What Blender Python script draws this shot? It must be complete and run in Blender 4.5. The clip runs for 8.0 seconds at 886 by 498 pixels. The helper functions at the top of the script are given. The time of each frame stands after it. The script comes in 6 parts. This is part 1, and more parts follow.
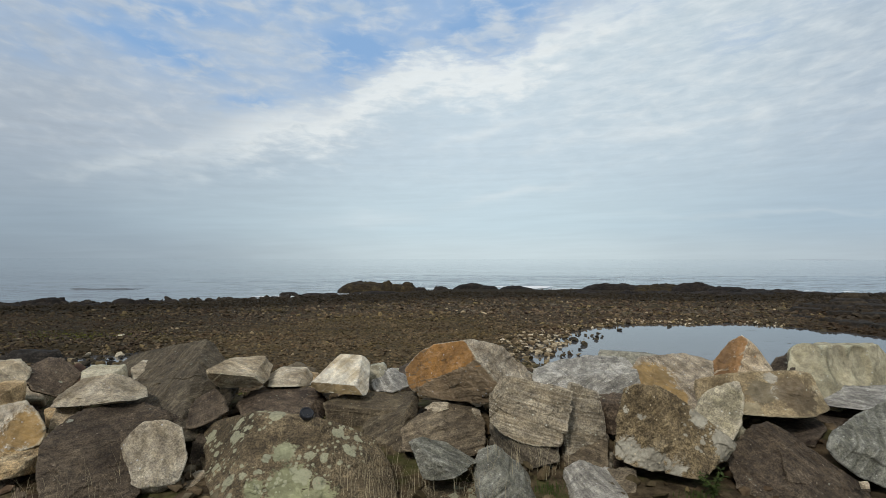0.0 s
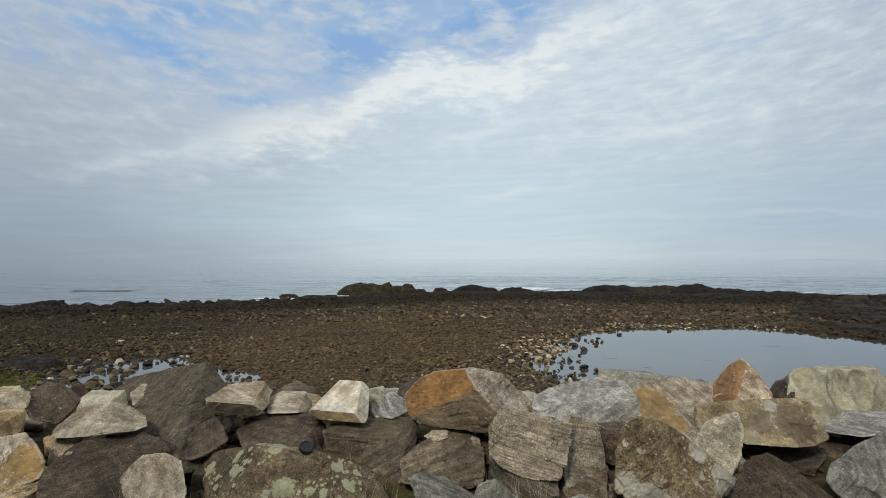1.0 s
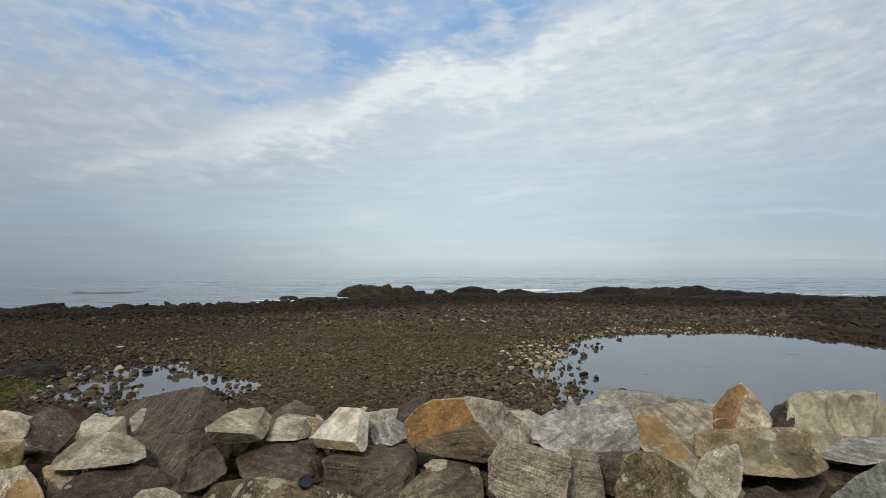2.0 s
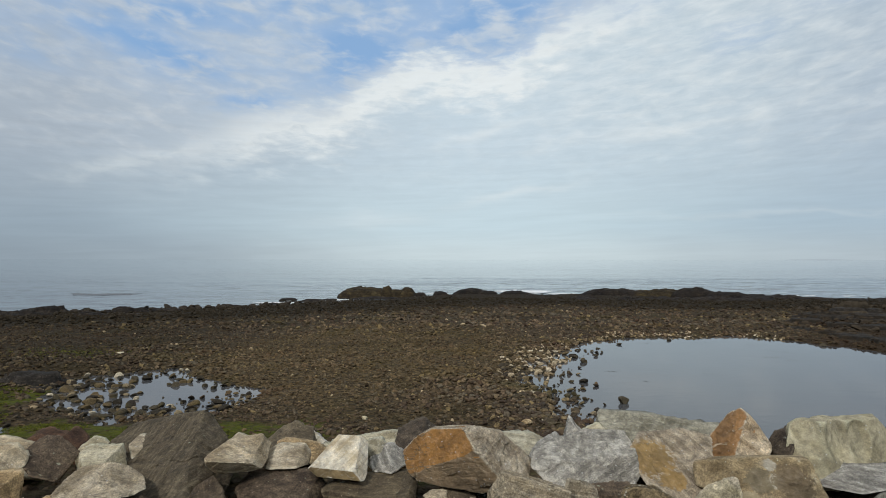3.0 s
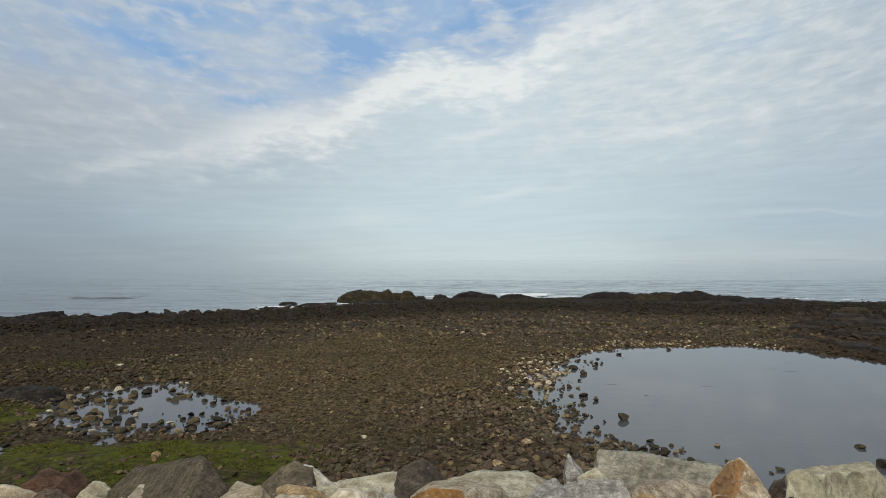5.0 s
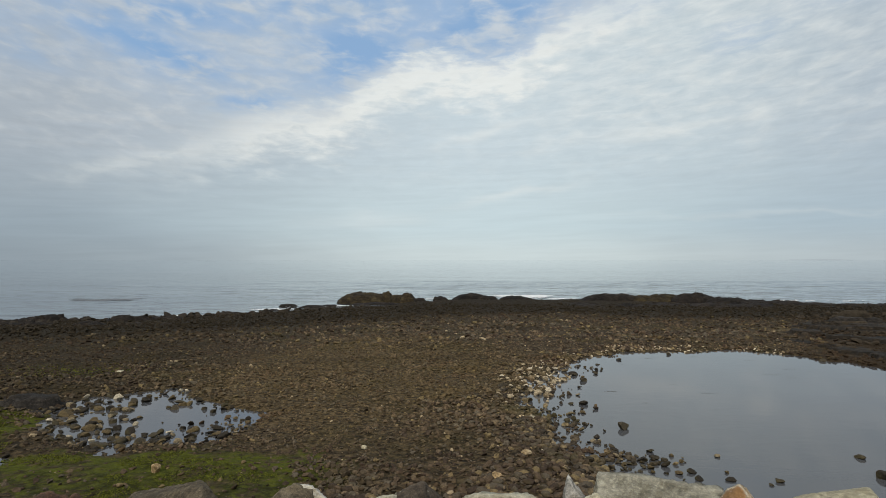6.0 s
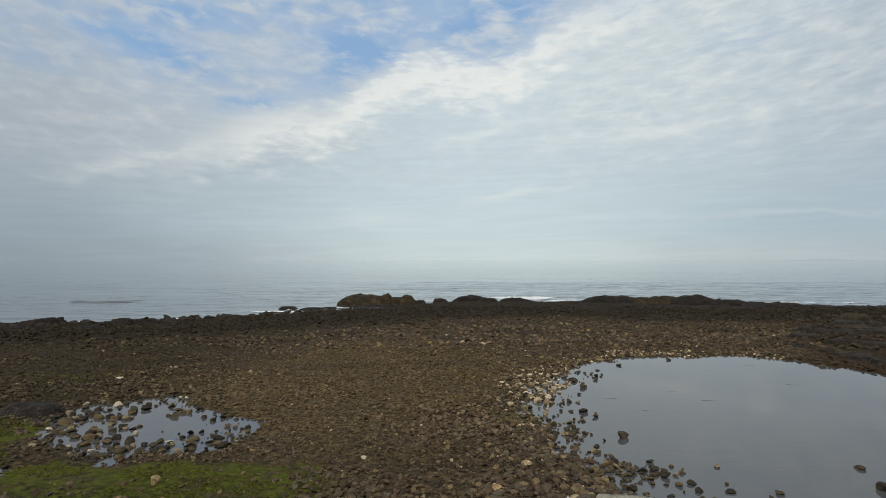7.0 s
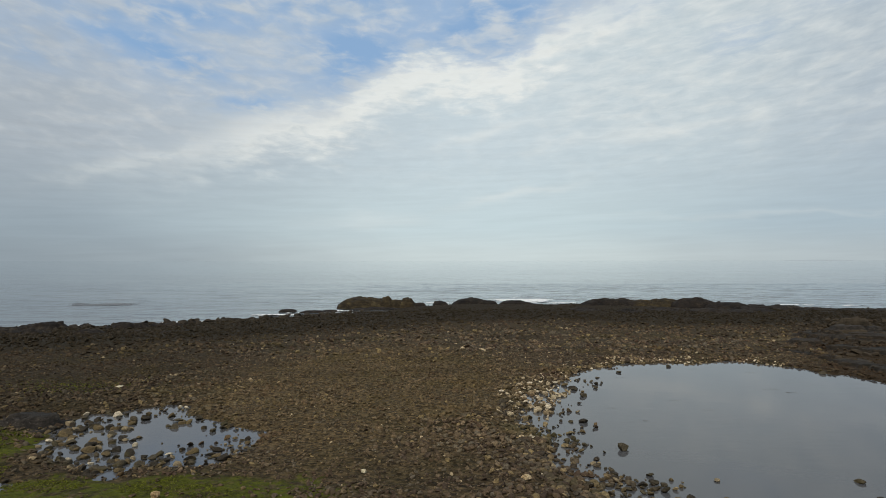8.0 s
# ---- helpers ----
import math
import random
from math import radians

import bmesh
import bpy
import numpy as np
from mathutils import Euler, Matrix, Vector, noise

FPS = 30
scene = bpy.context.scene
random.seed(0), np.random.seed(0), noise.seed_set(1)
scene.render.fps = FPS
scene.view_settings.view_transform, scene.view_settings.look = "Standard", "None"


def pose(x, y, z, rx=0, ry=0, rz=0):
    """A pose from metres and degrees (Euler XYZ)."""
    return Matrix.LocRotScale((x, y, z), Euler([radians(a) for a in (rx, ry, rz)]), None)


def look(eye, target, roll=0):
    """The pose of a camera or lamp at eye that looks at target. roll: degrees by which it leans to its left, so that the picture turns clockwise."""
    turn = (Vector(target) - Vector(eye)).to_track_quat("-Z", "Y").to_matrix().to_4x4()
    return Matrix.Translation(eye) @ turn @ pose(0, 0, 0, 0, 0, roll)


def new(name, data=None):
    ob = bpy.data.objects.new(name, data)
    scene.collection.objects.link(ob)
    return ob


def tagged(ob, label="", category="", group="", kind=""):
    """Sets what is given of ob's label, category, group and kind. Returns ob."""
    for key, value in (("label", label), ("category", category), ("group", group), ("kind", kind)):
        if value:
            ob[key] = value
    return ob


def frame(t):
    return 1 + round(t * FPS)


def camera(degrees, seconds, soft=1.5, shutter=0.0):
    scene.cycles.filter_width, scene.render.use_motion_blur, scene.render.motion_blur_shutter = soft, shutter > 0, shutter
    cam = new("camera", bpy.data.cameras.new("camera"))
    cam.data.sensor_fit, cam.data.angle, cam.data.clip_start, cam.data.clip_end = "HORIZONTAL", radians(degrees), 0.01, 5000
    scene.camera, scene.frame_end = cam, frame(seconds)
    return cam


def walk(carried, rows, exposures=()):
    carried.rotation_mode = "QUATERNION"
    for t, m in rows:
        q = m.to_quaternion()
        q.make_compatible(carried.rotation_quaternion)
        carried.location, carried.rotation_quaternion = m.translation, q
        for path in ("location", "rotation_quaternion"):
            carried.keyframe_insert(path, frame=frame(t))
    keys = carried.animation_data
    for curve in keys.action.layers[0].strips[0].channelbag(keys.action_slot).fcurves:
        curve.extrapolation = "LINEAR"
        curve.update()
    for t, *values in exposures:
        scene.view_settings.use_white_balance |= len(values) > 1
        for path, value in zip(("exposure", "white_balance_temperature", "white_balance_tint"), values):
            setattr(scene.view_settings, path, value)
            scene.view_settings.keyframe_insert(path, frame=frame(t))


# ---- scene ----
cam = camera(72.0, 8.0, soft=0.6)
# seconds, height of the eye, rise of the gaze over two metres
PATH = [
    (0.0, 4.643, 0.0300), (0.5, 4.784, 0.0303), (1.0, 4.938, 0.0307), (1.5, 5.090, 0.0311),
    (3.0, 5.560, 0.0315), (3.5, 5.716, 0.0318), (4.0, 5.877, 0.0321), (4.5, 6.031, 0.0322),
    (6.0, 6.540, 0.0325), (6.5, 6.708, 0.0328), (7.0, 6.880, 0.0334), (7.5, 7.090, 0.0338), (8.0, 7.327, 0.0345),
]
walk(cam, [(t, look((0.048 + 0.0055 * t, 0.042 - 0.002 * t, z), (0.0475 + 0.0057 * t, 2.042 - 0.002 * t, z + up), 0.1 - 0.02 * t))
           for t, z, up in PATH], exposures=[(0.0, -0.02, 6350, 10), (3.5, -0.03, 6380, 10), (6.0, -0.04, 6620, 9.9), (8.0, -0.06, 6640, 9.7)])

# ---- light ----
SUN_AZ, SUN_EL = radians(200), radians(41)   # compass from +y towards +x


class Nodes:
    """Short hand for a node tree."""

    def __init__(self, tree):
        self.tree = tree
        tree.nodes.clear()

    def add(self, kind, values=(), **props):
        n = self.tree.nodes.new(kind)
        for k, v in props.items():
            setattr(n, k, v)
        for key, v in dict(values).items():
            if isinstance(v, bpy.types.NodeSocket):
                self.tree.links.new(v, n.inputs[key])
            else:
                n.inputs[key].default_value = v
        return n

    def m(self, op, a, b=0.0, c=0.0):
        return self.add("ShaderNodeMath", {0: a, 1: b, 2: c}, operation=op).outputs[0]

    def step(self, v, lo, hi, a=0.0, b=1.0):
        n = self.add("ShaderNodeMapRange", {0: v, 1: lo, 2: hi, 3: a, 4: b}, interpolation_type="SMOOTHSTEP")
        return n.outputs[0]

    def noise(self, vec, scale, detail=4.0, rough=0.55, warp=0.0):
        n = self.add("ShaderNodeTexNoise", {"Vector": vec, "Scale": scale, "Detail": detail, "Roughness": rough, "Distortion": warp})
        return n.outputs["Fac"]

    def stretch(self, vec, sx, sy, sz, loc=(0, 0, 0), rot=None):
        """Turned first, then stretched."""
        if rot:
            vec = self.add("ShaderNodeMapping", {"Vector": vec, "Rotation": rot}).outputs[0]
        return self.add("ShaderNodeMapping", {"Vector": vec, "Scale": (sx, sy, sz), "Location": loc}).outputs[0]

    def mix(self, fac, a, b, blend="MIX"):
        n = self.add("ShaderNodeMix", {0: fac, 6: a, 7: b}, data_type="RGBA", blend_type=blend)
        return n.outputs[2]


def rgb(r, g, b):
    return (r, g, b, 1.0)


world = bpy.data.worlds.new("sky")
scene.world = world
world.use_nodes = True
N = Nodes(world.node_tree)
sky = N.add("ShaderNodeTexSky", sky_type="NISHITA", sun_disc=False, sun_elevation=SUN_EL, sun_rotation=SUN_AZ,
            air_density=1.0, dust_density=1.5, ozone_density=2.0)
way = N.add("ShaderNodeTexCoord").outputs["Generated"]
sep = N.add("ShaderNodeSeparateXYZ", {0: way})
dx, dy, dz = sep.outputs
flat = N.m("SQRT", N.m("ADD", N.m("MULTIPLY", dx, dx), N.m("MULTIPLY", dy, dy)))
U = N.m("ARCTAN2", dx, dy)                       # bearing from the sea's straight-out line
E = N.m("ARCTAN2", dz, flat)                     # elevation
view = N.add("ShaderNodeCombineXYZ", {0: U, 1: E, 2: 0.0}).outputs[0]
# cloud rows fan out: falling to the right on one side, rising on the other
fan = N.add("ShaderNodeCombineXYZ", {0: U, 1: N.m("SUBTRACT", E, N.m("MULTIPLY", N.m("MULTIPLY", U, U), 0.11)), 2: 0.0}).outputs[0]
streak = N.noise(N.stretch(view, 4.5, 13, 1, rot=(0, 0, radians(7))), 1.7, 4, 0.5, 0.4)
puff = N.noise(N.stretch(fan, 9, 19, 1, loc=(3, 1, 0), rot=(0, 0, radians(-3))), 1.6, 5, 0.52, 0.3)
wide = N.noise(N.stretch(view, 2.2, 6, 1, loc=(8, 2, 0), rot=(0, 0, radians(12))), 1.5, 3, 0.5)
Uw = N.m("ADD", U, N.m("MULTIPLY", N.m("SUBTRACT", puff, 0.5), 0.10))
Ew = N.m("ADD", E, N.m("MULTIPLY", N.m("SUBTRACT", streak, 0.5), 0.045))


def spot(u, e, wide_, tall, slope):
    """A soft slanting streak round a bearing and elevation."""
    du = N.m("SUBTRACT", Uw, u)
    de = N.m("SUBTRACT", N.m("SUBTRACT", Ew, e), N.m("MULTIPLY", du, slope))
    q = N.m("ADD", N.m("POWER", N.m("ABSOLUTE", N.m("DIVIDE", du, wide_)), 2.0), N.m("POWER", N.m("ABSOLUTE", N.m("DIVIDE", de, tall)), 2.0))
    return N.m("EXPONENT", N.m("MULTIPLY", q, -1.0))


def plus(*parts):
    total = parts[0]
    for q in parts[1:]:
        total = N.m("ADD", total, q)
    return total


# height above the slanting edge of the main cloud bank
fibre = N.noise(N.stretch(fan, 12, 30, 1, loc=(5, 3, 0)), 1.9, 5, 0.53, 0.35)
wisp = N.noise(N.stretch(fan, 17, 62, 1, loc=(2, 9, 0)), 1.7, 6, 0.6, 0.5)
thread = N.noise(N.stretch(view, 5, 75, 1, loc=(1, 4, 0), rot=(0, 0, radians(-1.5))), 1.5, 5, 0.55, 0.3)


def bump(u, wide_, tall):
    q = N.m("DIVIDE", N.m("SUBTRACT", U, u), wide_)
    return N.m("MULTIPLY", N.m("EXPONENT", N.m("MULTIPLY", N.m("MULTIPLY", q, q), -1.0)), tall)


edge = plus(N.m("MULTIPLY", U, 0.33), 0.297, bump(-0.30, 0.09, 0.020), bump(-0.065, 0.085, 0.036), bump(0.11, 0.05, -0.022), bump(0.21, 0.05, 0.006), bump(-0.19, 0.04, -0.008))
S = plus(N.m("SUBTRACT", E, edge), N.m("MULTIPLY", N.m("SUBTRACT", puff, 0.5), 0.055), N.m("MULTIPLY", N.m("SUBTRACT", fibre, 0.5), 0.08), N.m("MULTIPLY", N.m("SUBTRACT", wisp, 0.5), 0.045))
tone = N.m("ADD", N.m("MULTIPLY", N.m("SUBTRACT", puff, 0.5), 0.8), N.m("MULTIPLY", N.m("SUBTRACT", fibre, 0.5), 0.75))
# thin cloud above the edge, with blue showing through
thin = N.mix(N.m("MULTIPLY", N.step(E, 0.19, 0.34), N.step(streak, 0.35, 0.65, 0.9, 0.35)), N.mix(N.step(U, -0.65, -0.2), rgb(0.425, 0.487, 0.56), rgb(0.47, 0.55, 0.635)), rgb(0.395, 0.515, 0.695))
thin = N.mix(N.m("MULTIPLY", N.step(tone, -0.12, 0.35, 0.0, 0.8), N.step(E, 0.08, 0.2)), thin, rgb(0.61, 0.65, 0.685))
holes = plus(spot(-0.445, 0.300, 0.105, 0.024, -0.22), spot(-0.150, 0.318, 0.090, 0.050, 0.10), spot(0.075, 0.362, 0.100, 0.050, 0.30), N.m("MULTIPLY", spot(-0.30, 0.240, 0.060, 0.014, 0.10), 0.7),
             N.m("MULTIPLY", spot(-0.42, 0.352, 0.12, 0.018, 0.0), 0.8), N.m("MULTIPLY", spot(-0.60, 0.275, 0.05, 0.02, 0.0), 0.35), N.m("MULTIPLY", spot(-0.27, 0.405, 0.3, 0.035, 0.0), 0.8))
holes = N.m("MULTIPLY", N.m("MINIMUM", N.m("MULTIPLY", holes, 1.15), 1.0), N.step(N.m("ADD", N.m("MULTIPLY", streak, 0.6), N.m("MULTIPLY", fibre, 0.65)), 0.52, 0.78, 1.0, 0.12))
open_sky = N.mix(1.0, sky.outputs[0], rgb(0.085, 0.085, 0.085), "MULTIPLY")
open_sky = N.mix(0.8, open_sky, rgb(0.29, 0.475, 0.745))
# the bank: brightest along its edge, then a soft mottled veil
bank = N.mix(N.step(U, -0.55, 0.05), rgb(0.405, 0.475, 0.555), rgb(0.535, 0.63, 0.70))
bank = N.mix(N.step(U, 0.35, 0.7), bank, rgb(0.44, 0.52, 0.605))
rim = N.m("MULTIPLY", N.m("MULTIPLY", N.m("MULTIPLY", N.step(S, -0.100, -0.008), N.step(U, 0.55, 0.2, 0.4, 1.0)), N.step(U, -0.52, -0.22, 0.12, 1.0)), N.m("ADD", 0.72, N.m("MULTIPLY", tone, 1.3)))
right = N.m("MULTIPLY", N.m("MULTIPLY", N.step(U, 0.0, 0.30), N.step(E, 0.12, 0.28)), N.m("MULTIPLY", N.step(U, 0.35, 0.65, 1.0, 0.6), N.m("ADD", 0.25, N.m("ADD", N.m("MULTIPLY", tone, 0.9), N.m("MULTIPLY", N.m("SUBTRACT", wisp, 0.5), 0.8)))))
lip = N.m("DIVIDE", N.m("ADD", S, 0.024), 0.032)
lip = N.m("MULTIPLY", N.m("EXPONENT", N.m("MULTIPLY", N.m("MULTIPLY", lip, lip), -1.0)), N.m("MULTIPLY", N.step(U, -0.45, -0.22), N.step(U, 0.30, 0.10, 0.0, 0.38)))
tails = plus(lip, N.m("MULTIPLY", spot(-0.456, 0.146, 0.085, 0.012, 0.28), N.step(fibre, 0.35, 0.65, 0.25, 0.95)), N.m("MULTIPLY", spot(0.12, 0.105, 0.09, 0.007, 0.2), 0.35), N.m("MULTIPLY", spot(0.50, 0.066, 0.20, 0.004, 0.0), 0.2),
             N.m("MULTIPLY", spot(-0.12, 0.062, 0.10, 0.011, 0.0), 0.30), N.m("MULTIPLY", spot(0.33, 0.195, 0.12, 0.008, 0.05), 0.45), N.m("MULTIPLY", spot(0.07, 0.205, 0.08, 0.010, 0.25), 0.4))
soft_ = N.m("MULTIPLY", N.m("MULTIPLY", N.step(E, 0.05, 0.20), N.step(S, 0.0, -0.2, 0.3, 1.0)), N.step(tone, -0.1, 0.4, 0.0, 0.34))
bank = N.mix(N.m("MINIMUM", N.m("MAXIMUM", plus(N.m("MAXIMUM", rim, right), tails, soft_), 0.0), 1.0), bank, rgb(0.745, 0.785, 0.795))
cloud = N.mix(N.m("MULTIPLY", N.step(N.m("DIVIDE", S, N.step(U, -0.40, -0.05, 2.6, 1.0)), -0.020, 0.022), N.step(U, -0.62, -0.40, 0.8, 1.0)), bank, thin)
across = N.m("ADD", U, N.m("MULTIPLY", N.m("SUBTRACT", wide, 0.5), 0.30))
veil = N.mix(N.step(across, -0.68, -0.05), rgb(0.315, 0.395, 0.465), rgb(0.535, 0.655, 0.71))
veil = N.mix(N.step(across, 0.15, 0.6), veil, rgb(0.405, 0.515, 0.60))
cloud = N.mix(N.step(E, 0.03, 0.20, 0.85, 0.0), cloud, veil)
cloud = N.mix(N.m("MULTIPLY", N.m("MINIMUM", tails, 1.0), N.step(E, 0.16, 0.10)), cloud, rgb(0.66, 0.715, 0.74))
haze = N.mix(N.step(across, -0.62, 0.0), rgb(0.30, 0.36, 0.415), rgb(0.575, 0.655, 0.68))
haze = N.mix(N.step(across, 0.2, 0.65), haze, rgb(0.46, 0.525, 0.565))
cloud = N.mix(N.m("MULTIPLY", N.step(E, 0.0, 0.06, 1.0, 0.0), 0.85), cloud, haze)
upper = N.step(E, 0.5, 1.1)                      # even cloud overhead
cloud = N.mix(upper, cloud, rgb(0.70, 0.71, 0.72))
# fine threads through the whole veil, thicker cloud straight out
weight = plus(1.0, N.m("MULTIPLY", N.m("SUBTRACT", wisp, 0.5), N.step(E, 0.05, 0.16, 0.0, 0.16)), N.m("MULTIPLY", N.m("SUBTRACT", thread, 0.5), N.step(E, 0.14, 0.30, 0.17, 0.05)),
              bump(0.06, 0.24, 0.065), N.step(U, -0.62, -0.42, -0.05, 0.0))
cloud = N.mix(1.0, cloud, N.add("ShaderNodeCombineColor", {0: weight, 1: weight, 2: N.m("MULTIPLY", weight, 0.985)}).outputs[0], "MULTIPLY")
cloud = N.mix(N.m("MULTIPLY", plus(spot(0.46, 0.318, 0.06, 0.020, 0.1), spot(0.36, 0.395, 0.12, 0.022, 0.2), spot(0.62, 0.36, 0.08, 0.02, 0.1)), N.step(wisp, 0.35, 0.65, 0.45, 0.1)), cloud, rgb(0.40, 0.53, 0.71))
both = N.mix(N.m("MULTIPLY", holes, N.m("MULTIPLY", N.step(S, -0.012, 0.022), N.step(E, 0.5, 0.42))), cloud, open_sky)
bg = N.add("ShaderNodeBackground", {0: both, 1: 1.0})
out = N.add("ShaderNodeOutputWorld", {0: bg.outputs[0]})

sun = new("sun", bpy.data.lights.new("sun", "SUN"))
sun.data.energy, sun.data.angle, sun.data.color = 2.15, radians(7), (1.0, 0.945, 0.86)
sun.matrix_world = look((0, 0, 0), (-math.sin(SUN_AZ) * math.cos(SUN_EL), -math.cos(SUN_AZ) * math.cos(SUN_EL), -math.sin(SUN_EL)))


# ---- materials ----
def surface(name):
    mat = bpy.data.materials.new(name)
    mat.use_nodes = True
    n = Nodes(mat.node_tree)
    return mat, n, n.add("ShaderNodeTexCoord").outputs["Object"], n.add("ShaderNodeObjectInfo").outputs["Random"]


def finish(n, color, rough=0.85, bump=None, strength=0.5, depth=0.02, spec=0.3):
    p = n.add("ShaderNodeBsdfPrincipled", {"Base Color": color, "Roughness": rough, "Specular IOR Level": spec})
    if bump is not None:
        n.tree.links.new(n.add("ShaderNodeBump", {"Height": bump, "Strength": strength, "Distance": depth}).outputs[0], p.inputs["Normal"])
    n.add("ShaderNodeOutputMaterial", {0: p.outputs[0]})
    return p


def rock(name, dark, mid, light, bands=0.3, speckle=0.4, lichen=0.0, size=1.0, stain=None, lichen_color=(0.42, 0.44, 0.33), vein=0.0, layers=9.0):
    """Stone with bedding along its own z, mineral grain, blotches, and maybe a stain (centre, radius, colour) and lichen."""
    mat, n, v, rnd = surface(name)
    if size != 1.0:
        v = n.stretch(v, size, size, size)
    v2 = n.add("ShaderNodeVectorMath", {0: v, 1: n.add("ShaderNodeCombineXYZ", {0: n.m("MULTIPLY", rnd, 37.0), 1: rnd, 2: n.m("MULTIPLY", rnd, 11.0)}).outputs[0]}, operation="ADD").outputs[0]
    blotch = n.noise(v2, 2.6, 6, 0.62, 0.3)
    bed = n.noise(n.stretch(v2, 0.9, 0.9, layers), 2.0, 6, 0.62, 0.35)
    grain = n.noise(v2, 70, 4, 0.75)
    cracks = n.noise(n.stretch(v2, 3, 3, 6), 3.0, 8, 0.7, 1.2)
    a = n.m("ADD", n.m("MULTIPLY", blotch, 1.0 - bands), n.m("MULTIPLY", bed, bands))
    c = n.mix(n.step(a, 0.36, 0.56), rgb(*dark), rgb(*mid))
    c = n.mix(n.step(a, 0.50, 0.70), c, rgb(*light))
    line = n.m("ABSOLUTE", n.m("SUBTRACT", n.noise(n.stretch(v2, 1.2, 1.2, 3.5), 1.6, 6, 0.6, 0.7), 0.5))
    c = n.mix(n.m("MULTIPLY", n.step(line, 0.0, 0.006, 0.22, 0.0), n.step(blotch, 0.48, 0.62, 0.7, 0.0)), c, rgb(*[k * 0.35 for k in dark]))
    spec = n.noise(v2, 15, 6, 0.72)
    mottle = n.step(spec, 0.3, 0.7, 0.86 - 0.55 * speckle, 1.14 + 0.58 * speckle)
    c = n.mix(1.0, c, n.add("ShaderNodeCombineColor", {0: mottle, 1: mottle, 2: n.m("POWER", mottle, 0.9)}).outputs[0], "MULTIPLY")
    pits = n.step(n.noise(v2, 34, 5, 0.7), 0.62, 0.70, 1.0, 1.0 - speckle)
    g = n.m("MULTIPLY", pits, n.step(grain, 0.36, 0.64, 1.0 - speckle * 1.0, 1.0 + speckle * 1.15))
    g = n.m("MULTIPLY", g, n.step(n.noise(v2, 5.5, 5, 0.6, 0.4), 0.34, 0.66, 0.80, 1.22))
    c = n.mix(1.0, c, n.add("ShaderNodeCombineColor", {0: g, 1: g, 2: g}).outputs[0], "MULTIPLY")
    if stain:
        for centre, radius, col, *face in stain:
            far = n.add("ShaderNodeVectorMath", {0: v, 1: centre}, operation="DISTANCE").outputs["Value"]
            edge = n.m("ADD", far, n.m("MULTIPLY", n.m("SUBTRACT", n.m("ADD", n.m("MULTIPLY", cracks, 0.55), n.m("MULTIPLY", spec, 0.45)), 0.5), radius * (1.2 if face else 3.0)))
            amount = n.step(edge, radius * 0.80, radius * 1.05, 0.92, 0.0)
            if face:                                # only on the faces that look this way
                turn = n.add("ShaderNodeVectorMath", {0: n.add("ShaderNodeNewGeometry").outputs["Normal"], 1: face[0]}, operation="DOT_PRODUCT").outputs["Value"]
                amount = n.m("MULTIPLY", amount, n.step(n.m("ADD", turn, n.m("MULTIPLY", n.m("SUBTRACT", spec, 0.5), 0.16)), 0.80, 0.92))
            c = n.mix(amount, c, n.mix(n.m("MULTIPLY", n.step(n.m("ADD", n.m("MULTIPLY", blotch, 0.6), n.m("MULTIPLY", cracks, 0.4)), 0.36, 0.60), 0.9), n.mix(n.step(spec, 0.46, 0.66, 0.0, 0.6), rgb(*col), rgb(*[k * 1.15 + 0.10 for k in col])), rgb(*[k * 0.45 for k in col])))
    if vein:
        w = n.m("ABSOLUTE", n.m("SUBTRACT", n.noise(v2, 1.7, 5, 0.6, 0.6), 0.5))
        c = n.mix(n.step(w, 0.004, 0.028, vein, 0.0), c, rgb(0.62, 0.58, 0.47))
    if lichen:
        patchy = n.step(n.noise(v2, 1.9, 3), 0.42, 0.62)
        on = None
        for scale, share in ((6.5, 0.52), (14.0, 0.50), (30.0, 0.42)):
            spots = n.add("ShaderNodeTexVoronoi", {"Vector": v2, "Scale": scale, "Randomness": 1.0})
            d = n.m("ADD", spots.outputs["Distance"], n.m("MULTIPLY", n.m("SUBTRACT", n.noise(v2, scale * 5, 4, 0.7), 0.5), 0.42))
            pick = n.add("ShaderNodeSeparateColor", {0: spots.outputs["Color"]}).outputs[0]
            size = n.m("MULTIPLY", n.m("MULTIPLY", patchy, n.step(pick, 0.35, 0.95)), share * lichen)
            one = n.step(n.m("SUBTRACT", d, size), -0.06, 0.0, 1.0, 0.0)
            on = one if on is None else n.m("MAXIMUM", on, one)
        c = n.mix(n.m("MULTIPLY", on, n.step(grain, 0.3, 0.6, 0.45, 0.9)), c, n.mix(n.noise(v2, 8, 3), rgb(*lichen_color), rgb(*[k * 0.6 for k in lichen_color])))
    fleck = n.add("ShaderNodeTexVoronoi", {"Vector": v2, "Scale": 26.0, "Randomness": 1.0})
    few = n.add("ShaderNodeSeparateColor", {0: fleck.outputs["Color"]}).outputs[1]
    c = n.mix(n.m("MULTIPLY", n.step(n.m("ADD", fleck.outputs["Distance"], n.m("MULTIPLY", grain, 0.2)), 0.24, 0.36, 1.0, 0.0), n.step(few, 0.86, 0.94, 0.0, 0.7)), c, rgb(*[min(0.7, k * 1.8 + 0.06) for k in light]))
    wear_shade = n.add("ShaderNodeNewGeometry").outputs["Pointiness"]
